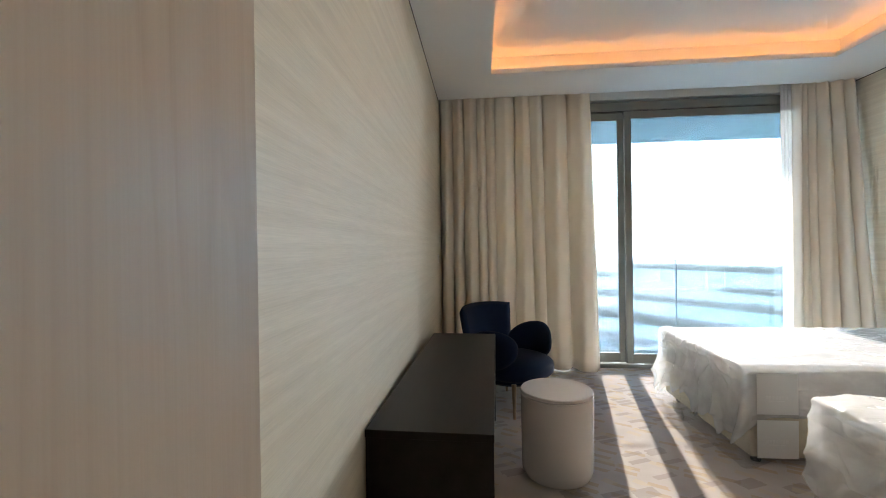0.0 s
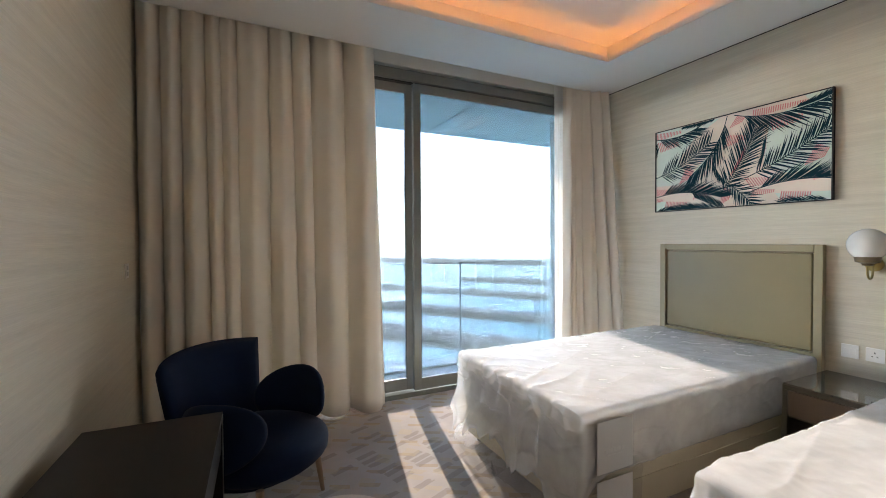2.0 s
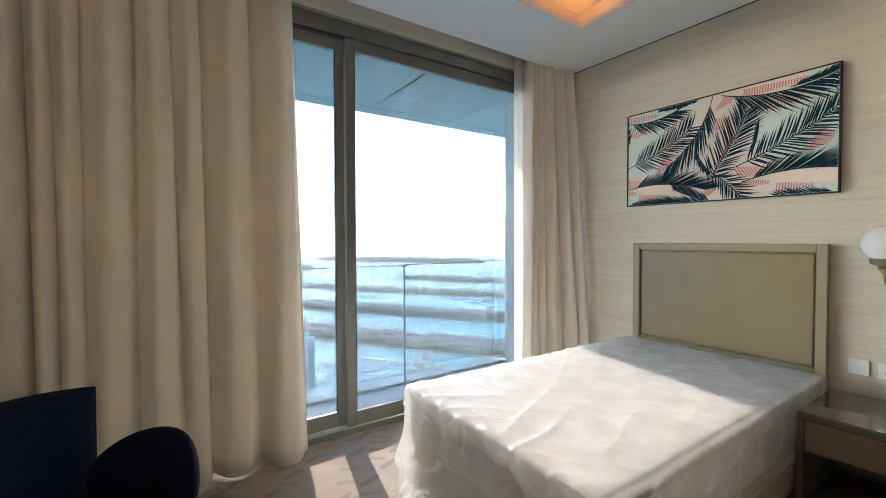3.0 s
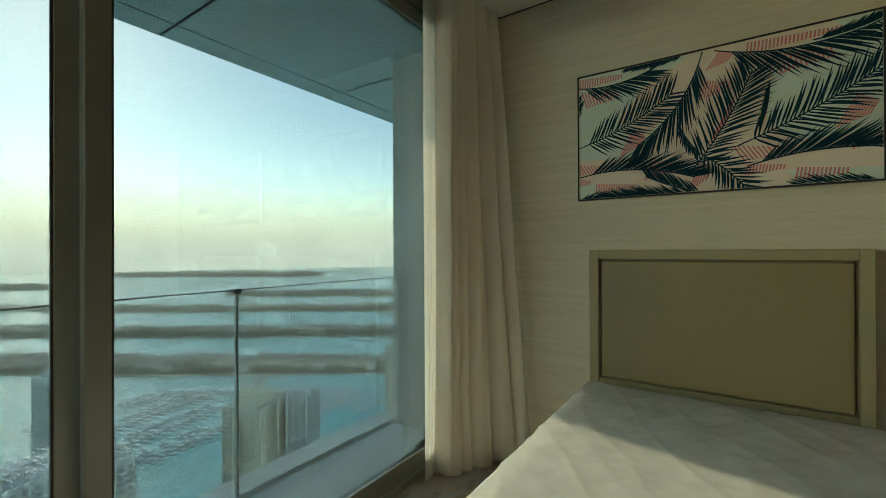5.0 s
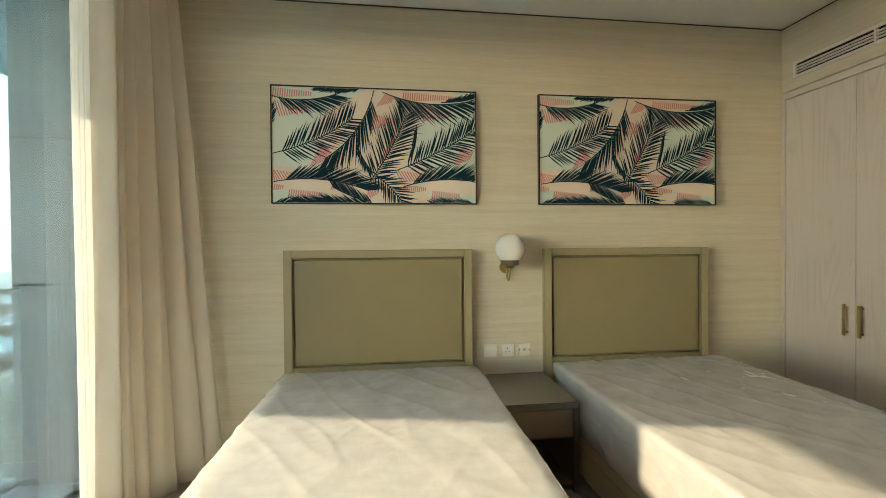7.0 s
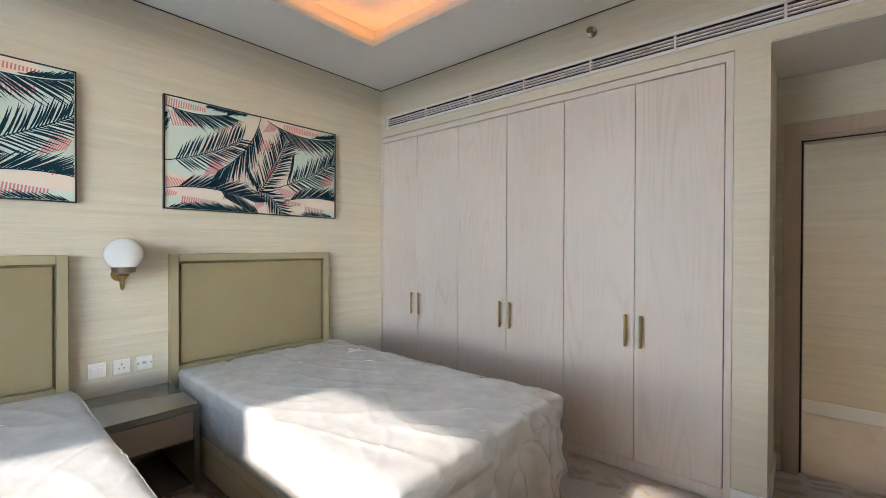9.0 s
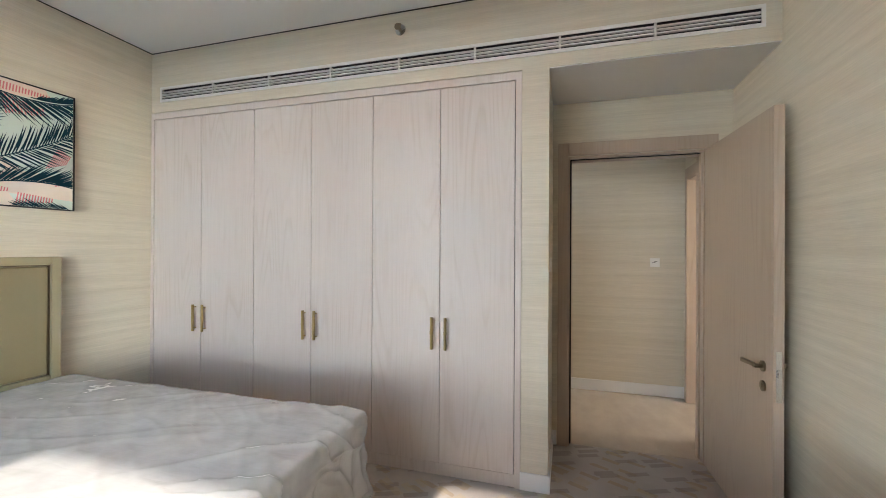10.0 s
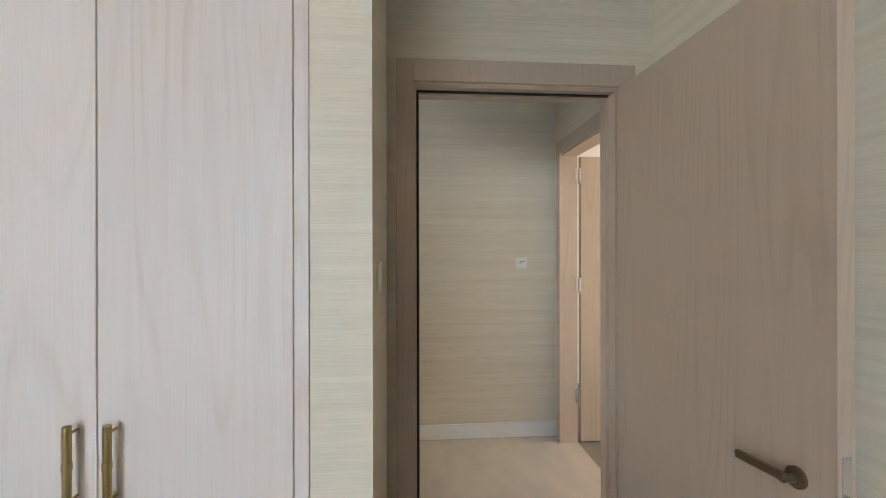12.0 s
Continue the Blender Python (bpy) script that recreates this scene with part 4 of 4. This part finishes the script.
def frond(bm, a, b, bow, leaf0, sides, x):
    """A frond from a to b in the sheet's plane: a bowed stem and tapering leaflets on the sides asked for."""
    a, b = Vector(a), Vector(b)
    ab = b - a
    nrm = Vector((-ab.y, ab.x)).normalized()

    def at(t):
        return a + ab * t + nrm * bow * 4 * t * (1 - t)

    def put(points):
        bm.faces.new([bm.verts.new((x, min(max(p.x, 0.002), PW - 0.002) * -1, min(max(p.y, 0.002), PH - 0.002))) for p in points])

    count = int(ab.length / (0.0205 if len(sides) == 2 else 0.0155))
    n = 10
    for i in range(n):
        p, q = at(i / n), at((i + 1) / n)
        w = 0.0032
        put((p - nrm * w, q - nrm * w, q + nrm * w, p + nrm * w))
    for i in range(count):
        t = 0.12 + 0.88 * i / count
        p = at(t)
        fwd = (at(min(1, t + 0.02)) - at(t - 0.02)).normalized()
        out = Vector((-fwd.y, fwd.x))
        size = leaf0 * 0.86 * (0.45 + 0.70 * math.sin(math.pi * min(1.0, 0.12 + t * 0.80)))
        for s in sides:
            k = size * random.uniform(0.75, 1.12)
            lean = 0.55 + 0.5 * t + (0.45 if len(sides) == 1 else 0)
            tip = p + (out * s * 0.80 + fwd * lean) * k
            if not (-0.05 < p.x < PW + 0.05):
                continue
            curl = random.uniform(-0.05, 0.03)
            line = [p + (tip - p) * q + (out * s - fwd) * (curl * k * 4 * q * (1 - q)) for q in (0.0, 0.3, 0.6, 0.85)]
            across = Vector((-(tip - p).y, (tip - p).x)).normalized()
            wide = [across * w for w in (0.0024, 0.0052, 0.0044, 0.0020)]
            put([c - w for c, w in zip(line, wide)] + [tip] + [c + w for c, w in zip(line[::-1], wide[::-1])])


def hatch(bm, cx, cy, w, h, n, lean, x):
    for i in range(n):
        u = cx - w / 2 + w * i / n
        hh = h * (1.0 - 0.65 * i / n)
        pts = [(u, cy - hh / 2), (u + w / n * 0.5, cy - hh / 2), (u + w / n * 0.5 + lean * hh, cy + hh / 2), (u + lean * hh, cy + hh / 2)]
        bm.faces.new([bm.verts.new((x, -min(max(px, 0.003), PW - 0.003), min(max(py, 0.003), PH - 0.003))) for px, py in pts])


def framed_print(y1):
    t = thing("framed_print", "tropical palm leaf print in a thin black frame", "picture", (W, y1 - 0.007, 1.676), group="palm prints")
    part("canvas", B(-0.022, -0.001, -PW, 0, 0, PH), M["canvas"], t)
    for b in ((-0.03, 0, -PW - 0.007, -PW, -0.007, PH + 0.007), (-0.03, 0, 0, 0.007, -0.007, PH + 0.007), (-0.03, 0, -PW, 0, -0.007, 0), (-0.03, 0, -PW, 0, PH, PH + 0.007)):
        part("frame", B(*b), M["black"], t)
    for pts in (((0.0, 0.744), (0.584, 0.735), (0.372, 0.62), (0.221, 0.441), (0.347, 0.217), (0.0, 0.236)),
                ((0.372, 0.216), (0.484, 0.434), (0.334, 0.291)),
                ((0.947, 0.65), (1.316, 0.709), (1.316, 0.211), (1.047, 0.216), (0.909, 0.315)),
                ((1.16, 0.748), (1.316, 0.744), (1.316, 0.697), (1.185, 0.701)),
                ((0.0, 0.087), (0.096, 0.085), (0.159, -0.002), (0.0, -0.0)),
                ((0.984, 0.073), (1.316, 0.057), (1.316, -0.002), (1.035, -0.005))):
        mint = bmesh.new()
        mint.faces.new([mint.verts.new((-0.0225, -px, pz)) for px, pz in pts])
        part("mint_patch", mint, M["mint_ink"], t)
    for args in ((0.128, 0.7, 0.25, 0.067, 17, 0.1), (0.14, 0.601, 0.188, 0.101, 12, -0.3), (0.286, 0.304, 0.113, 0.148, 9, 0.5), (1.01, 0.7, 0.362, 0.059, 24, 0.1),
                 (1.066, 0.598, 0.2, 0.113, 13, -0.2), (0.699, 0.531, 0.156, 0.101, 12, 0.2), (0.697, 0.356, 0.062, 0.226, 5, 0.5), (0.09, 0.178, 0.163, 0.071, 10, -0.6),
                 (0.453, 0.141, 0.188, 0.119, 13, 0.35), (0.036, 0.099, 0.069, 0.043, 5, 0.3), (0.203, 0.057, 0.219, 0.059, 15, 0.15), (0.624, 0.09, 0.083, 0.154, 6, 0.3),
                 (0.922, 0.176, 0.2, 0.081, 12, -0.6), (0.903, 0.092, 0.163, 0.057, 12, 0.2), (1.112, 0.05, 0.194, 0.067, 13, 0.15), (1.222, 0.32, 0.119, 0.142, 9, 0.5),
                 (0.709, 0.676, 0.1, 0.089, 6, 0.7), (1.247, 0.171, 0.062, 0.059, 4, 0.2)):
        pink = bmesh.new()
        hatch(pink, *args, -0.0235)
        tagged(part("pink_hatching", pink, M["pink_ink"], t), kind="stuff")
    for a, b, bow, size, sides in (
            ((-0.004, 0.313), (0.509, 0.551), -0.03, 0.17, (-1, 1)),
            ((0.584, 0.1), (0.854, 0.583), -0.02, 0.19, (-1, 1)),
            ((0.794, 0.218), (1.329, 0.505), -0.02, 0.175, (-1, 1)),
            ((0.644, 0.735), (0.324, 0.281), 0.055, 0.16, (1,)),
            ((-0.006, 0.68), (0.397, 0.7), -0.03, 0.14, (-1,)),
            ((0.384, 0.691), (0.459, 0.727), 0, 0.06, (1,)),
            ((0.697, 0.726), (1.329, 0.697), -0.055, 0.165, (-1,)),
            ((1.085, 0.672), (1.322, 0.709), -0.01, 0.06, (1,)),
            ((0.006, 0.133), (0.609, 0.078), 0.045, 0.14, (1,)),
            ((0.834, 0.109), (1.329, 0.142), 0.03, 0.14, (1,)),
            ((0.624, 0.207), (0.837, -0.009), 0.012, 0.135, (-1, 1)),
            ((0.672, -0.022), (0.165, -0.008), 0, 0.1, (-1,)),
            ((1.347, -0.02), (1.047, -0.021), 0, 0.09, (-1,)),
            ((-0.004, -0.01), (0.121, -0.011), 0, 0.08, (1,)),
            ((0.659, -0.013), (0.372, 0.104), 0.01, 0.1, (-1,)),
            ((-0.014, 0.478), (-0.011, 0.608), 0, 0.06, (-1,)),
            ((0.584, 0.742), (0.265, 0.742), 0, 0.045, (1,)),
            ((0.922, 0.518), (0.887, 0.303), 0.01, 0.03, (-1,)),
            ((0.528, 0.39), (0.622, 0.212), -0.01, 0.05, (-1,))):
        ink = bmesh.new()
        frond(ink, a, b, bow, size, sides, -0.0245)
        part("palm_frond", ink, M["teal_ink"], t)
    return t


first = framed_print(3.655)
copy_thing(first, pose(W, 1.89 - 0.007, 1.676))


# ---- nightstand, lamp, wall plates ----
def nightstand():
    t = thing("nightstand", "taupe lacquered nightstand with a drawer and open shelf", "nightstand", (0, 0, 0))
    x0, x1, y0, y1 = 3.655, 4.215, 1.862, 2.352
    part("top", B(x0, x1, y0, y1, 0.476, 0.506, bevel=0.002), M["taupe"], t)
    part("glass_top", B(x0 + 0.002, x1 - 0.002, y0 + 0.002, y1 - 0.002, 0.507, 0.513, bevel=0.001), M["top_glass"], t, "glossy back-painted glass top")
    for a, b in ((y0, y0 + 0.03), (y1 - 0.03, y1)):
        part("side", B(x0, x1, a, b, 0.0, 0.4755, bevel=0.002), M["taupe"], t)
    part("back", B(x1 - 0.02, x1 - 0.002, y0 + 0.031, y1 - 0.031, 0.02, 0.475), M["taupe"], t)
    part("shelf", B(x0 + 0.01, x1 - 0.021, y0 + 0.031, y1 - 0.031, 0.02, 0.05, bevel=0.001), M["taupe"], t)
    part("drawer_base", B(x0 + 0.02, x1 - 0.021, y0 + 0.031, y1 - 0.031, 0.304, 0.316), M["taupe"], t)
    part("drawer", B(x0 + 0.004, x0 + 0.024, y0 + 0.034, y1 - 0.034, 0.319, 0.470, bevel=0.0015), M["drawer"], t)


M["top_glass"] = mat("top_glass", (0.17, 0.155, 0.12), 0.06, Coat_Weight=0.5)
nightstand()


def wall_lamp():
    t = thing("wall_lamp", "brass wall lamp with an opal glass globe", "wall lamp", (W, 2.121, 1.37))
    g = bmesh.new()
    bmesh.ops.create_uvsphere(g, u_segments=40, v_segments=24, radius=0.099)
    bmesh.ops.translate(g, verts=g.verts, vec=(-0.105, 0, 0))
    part("globe", g, M["opal"], t, smooth=True, sharp=180)
    c = bmesh.new()
    lathe(c, [(0, -0.130), (0.024, -0.130), (0.030, -0.118), (0.058, -0.108), (0.064, -0.074), (0.060, -0.072), (0.0, -0.082)], (-0.105, 0), 28)
    part("cup", c, M["bronze"], t, smooth=True)
    part("wall_plate", cyl(bmesh.new(), (0, 0, -0.125), (-0.012, 0, -0.125), 0.045, segments=32), M["brass"], t, smooth=True)
    arm = bmesh.new()
    pts = [Vector((-0.012, 0, -0.125)), Vector((-0.03, 0, -0.130))] + [Vector((-0.0675 + 0.0375 * math.cos(a), 0, -0.165 - 0.05 * math.sin(a))) for a in [math.pi * i / 10 for i in range(11)]] + [Vector((-0.105, 0, -0.125))]
    for p, q in zip(pts, pts[1:]):
        cyl(arm, p, q, 0.0065, segments=10)
    part("arm", arm, M["brass"], t, smooth=True)


wall_lamp()


def plate(kind, label, m, size=0.088):
    t = thing(kind, label, "wall socket" if "socket" in kind else "light switch")
    t.matrix_world = m
    part("plate", B(-size / 2, size / 2, 0, 0.009, -size / 2, size / 2, bevel=0.003), M["white_plastic"], t)
    return t


TO_WEST = pose(0, 0, 0, 0, 0, 90)


def east(y, z):
    return pose(W, y, z) @ TO_WEST


s1 = plate("light_switch", "white square two gang light switch", east(2.234, 0.669))
for dx in (-0.016, 0.016):
    part("rocker", B(dx - 0.014, dx + 0.014, 0.009, 0.012, -0.018, 0.018, bevel=0.001), M["white_plastic"], s1)
s2 = plate("wall_socket", "white square three pin wall socket", east(2.113, 0.669))
for dx, dz, a, b in ((0, 0.014, 0.003, 0.005), (-0.012, -0.010, 0.0035, 0.003), (0.012, -0.010, 0.0035, 0.003)):
    part("pin_hole", B(dx - a, dx + a, 0.009, 0.0095, dz - b, dz + b), M["black"], s2)
s3 = plate("wall_socket", "white square data socket with two screws", east(1.994, 0.669))
for dx in (-0.034, 0.034):
    part("screw", cyl(bmesh.new(), (dx, 0.009, 0), (dx, 0.0105, 0), 0.004, segments=10), M["bright_steel"], s3)
part("outlet", B(-0.011, 0.011, 0.009, 0.011, -0.008, 0.012, bevel=0.001), M["grey_plastic"], s3)
s4 = plate("light_switch", "white thermostat switch near the curtain", pose(0, 4.05, 1.235, 0, 0, -90))
part("rocker", B(-0.016, 0.016, 0.009, 0.012, 0.006, 0.03, bevel=0.001), M["grey_plastic"], s4)
part("rocker", B(-0.016, 0.016, 0.009, 0.012, -0.03, -0.006, bevel=0.001), M["grey_plastic"], s4)
s5 = plate("light_switch", "white light switch beside the door", pose(1.15, -0.18, 1.335, 0, 0, 90))
part("rocker", B(-0.016, 0.016, 0.009, 0.012, -0.02, 0.02, bevel=0.001), M["white_plastic"], s5)
s6 = plate("light_switch", "white switch plate on the hall wall", pose(0.22, -2.02, 1.31, 0, 0, 0), 0.086)
for dx, dz in ((-0.008, 0.012), (0.008, 0.0)):
    part("rocker", B(dx - 0.014, dx + 0.014, 0.009, 0.0105, dz - 0.002, dz + 0.002), M["black"], s6)


# ---- desk ----
def desk():
    t = thing("desk", "long dark brown timber desk against the wall", "desk", (0, 1.22, 0), -2)
    x1, y0, y1, z = 0.487, 0.0, 1.775, 0.673
    part("top", B(0.004, x1, y0, y1, z - 0.03, z, bevel=0.0015), M["dark_wood"], t)
    part("side_panel", B(0.006, x1 - 0.002, y0 + 0.002, y0 + 0.032, 0.0, z - 0.031, bevel=0.001), M["dark_wood"], t)
    part("side_panel", B(0.006, x1 - 0.002, y1 - 0.032, y1 - 0.002, 0.0, z - 0.031, bevel=0.001), M["dark_wood"], t)
    part("back_panel", B(0.006, 0.024, y0 + 0.033, y1 - 0.033, 0.25, z - 0.031), M["dark_wood"], t)
    n = 3
    w = (y1 - y0 - 0.07) / n
    for i in range(n):
        part("drawer", B(x1 - 0.024, x1 - 0.004, y0 + 0.035 + i * w + 0.002, y0 + 0.035 + (i + 1) * w - 0.002, z - 0.15, z - 0.034, bevel=0.001), M["dark_wood"], t)
    part("edge_trim", B(x1, x1 + 0.003, y1 - 0.034, y1 - 0.026, 0.0, z - 0.002), M["steel"], t, "thin steel edge trim")


desk()


# ---- stool ----
def stool():
    t = thing("side_table", "round glossy cream drum side table", "side table", (0.885, 2.23, 0))
    part("body", lathe(bmesh.new(), [(0, 0), (0.176, 0.0), (0.190, 0.007), (0.204, 0.035), (0.207, 0.060), (0.208, 0.33), (0.209, 0.474), (0.204, 0.478), (0, 0.478)], segments=56), M["ceramic"], t, smooth=True)
    part("lid", lathe(bmesh.new(), [(0, 0.480), (0.204, 0.480), (0.210, 0.484), (0.210, 0.497), (0.205, 0.502), (0, 0.503)], segments=56), M["ceramic"], t, "smooth cream lid", smooth=True)


stool()


# ---- armchair ----
def pad(bm, centre, radii, power=2.6, seg=28, rings=16, turn=None):
    """A cushion: a superellipsoid of the given half sizes."""
    def f(a, e):
        c = math.cos(a)
        return math.copysign(abs(c) ** (2 / e), c)

    def g(a, e):
        c = math.sin(a)
        return math.copysign(abs(c) ** (2 / e), c)
    loops = []
    for i in range(rings + 1):
        b = -math.pi / 2 + math.pi * i / rings
        n = 1 if i in (0, rings) else seg
        loops.append([bm.verts.new(Vector((radii[0] * f(b, power) * f(2 * math.pi * j / seg, 2.3), radii[1] * f(b, power) * g(2 * math.pi * j / seg, 2.3), radii[2] * g(b, power)))) for j in range(n)])
    m = Matrix.Translation(centre) @ (turn or Matrix.Identity(4))
    for l in loops:
        for v in l:
            v.co = m @ v.co
    for p, q in zip(loops, loops[1:]):
        for j in range(seg):
            k = (j + 1) % seg
            if len(p) == 1:
                bm.faces.new((p[0], q[j], q[k]))
            elif len(q) == 1:
                bm.faces.new((p[j], p[k], q[0]))
            else:
                bm.faces.new((p[j], p[k], q[k], q[j]))
    return bm


def curved_pad(bm, radius, spread, z0, z1, thick, lean, cx, rise=0.0):
    """An upholstered curved back: a slab bent round a vertical axis, with rounded edges."""
    na, nz = 22, 12
    sides = []
    for side in (0, 1):
        rows = []
        for i in range(nz + 1):
            v = i / nz
            row = []
            for j in range(na + 1):
                u = j / na * 2 - 1
                a = math.pi + u * spread
                rnd_u = 1 - abs(u) ** 8
                rnd_v = 1 - abs(2 * v - 1) ** 8
                half = thick / 2 * math.sqrt(max(0.0, rnd_u)) * math.sqrt(max(0.0, rnd_v))
                r = radius + lean * v + (half if side else -half)
                z = z0 + (z1 - z0) * v + rise * (1 - abs(u) ** 2) * v
                row.append(bm.verts.new((cx + r * math.cos(a), r * math.sin(a), z)))
            rows.append(row)
        sides.append(rows)
    for side, rows in enumerate(sides):
        for i in range(nz):
            for j in range(na):
                q = (rows[i][j], rows[i][j + 1], rows[i + 1][j + 1], rows[i + 1][j])
                bm.faces.new(q if side else q[::-1])
    bmesh.ops.remove_doubles(bm, verts=bm.verts, dist=0.0008)
    return bm


def armchair():
    t = thing("armchair", "dark navy velvet armchair with curled arms on wooden legs", "chair", (0.69, 3.33, 0), -43)
    part("seat", pad(bmesh.new(), (0.03, 0, 0.345), (0.33, 0.32, 0.10), 3.0), M["velvet"], t, smooth=True, sharp=180)
    part("apron", lathe(bmesh.new(), [(0, 0.215), (0.22, 0.215), (0.27, 0.245), (0.28, 0.30), (0, 0.30)], (0.0, 0), 32), M["velvet"], t, smooth=True)
    part("backrest", curved_pad(bmesh.new(), 0.40, 0.74, 0.34, 0.82, 0.075, 0.085, 0.09, 0.02), M["velvet"], t, smooth=True, sharp=180)
    for s in (-1, 1):
        arm = pad(bmesh.new(), (0, 0, 0), (0.24, 0.052, 0.165), 2.2, 28, 18)
        for v in arm.verts:
            v.co.y += s * -0.10 * (v.co.x / 0.24) ** 2 * (1 if v.co.x > 0 else 0.9)
            v.co.z += 0.03 * (v.co.x / 0.24)
        bmesh.ops.transform(arm, matrix=Matrix.Translation((0.02, s * 0.325, 0.51)), verts=arm.verts)
        part("armrest", arm, M["velvet"], t, smooth=True, sharp=180)
    for x, y in ((0.21, -0.22), (0.21, 0.22), (-0.2, -0.19), (-0.2, 0.19)):
        part("leg", cyl(bmesh.new(), (x * 1.12, y * 1.12, 0.0), (x, y, 0.26), 0.011, 0.02, 14), M["leg_wood"], t, smooth=True)


armchair()

# balcony details
part("floor_drain", cyl(bmesh.new(), (2.90, 4.85, 0.0), (2.90, 4.85, 0.004), 0.05, segments=24), M["steel"])
tagged(bpy.data.objects["floor_drain"], "round steel floor drain on the balcony", "floor drain")
bx = thing("floor_light", "small square grated box at the balcony wall", "floor light", (3.97, 4.66, 0))
part("case", B(-0.05, 0.05, -0.05, 0.05, 0, 0.02, bevel=0.003), M["steel"], bx)
for i in range(4):
    part("slat", B(-0.04 + i * 0.023, -0.03 + i * 0.023, -0.04, 0.04, 0.02, 0.023), M["black"], bx)
for z in (1.181, 2.045):
    built("wall_joint", "dark joint in the side wall cladding", M["rubber"], (4.148, 4.1505, 4.66, 5.09, z - 0.004, z + 0.004))
for x in (2.92, 4.38, 1.46, 0.0):
    built("soffit_joint", "dark joint between soffit panels", M["rubber"], (x - 0.007, x + 0.007, 4.66, 6.17, 2.877, 2.8805))

# cove lamps
for a, b, s, n in (((TX0 + TX1) / 2, TY0 - 0.065, 0, 2.95), ((TX0 + TX1) / 2, TY1 + 0.065, 0, 2.95), (TX0 - 0.065, (TY0 + TY1) / 2, 90, 2.9), (TX1 + 0.065, (TY0 + TY1) / 2, 90, 2.9)):
    lamp("cove_lamp", pose(a, b, CEIL + 0.056, 180, 0, s), n, 0.015, 0.0026, (1.0, 0.25, 0.10))
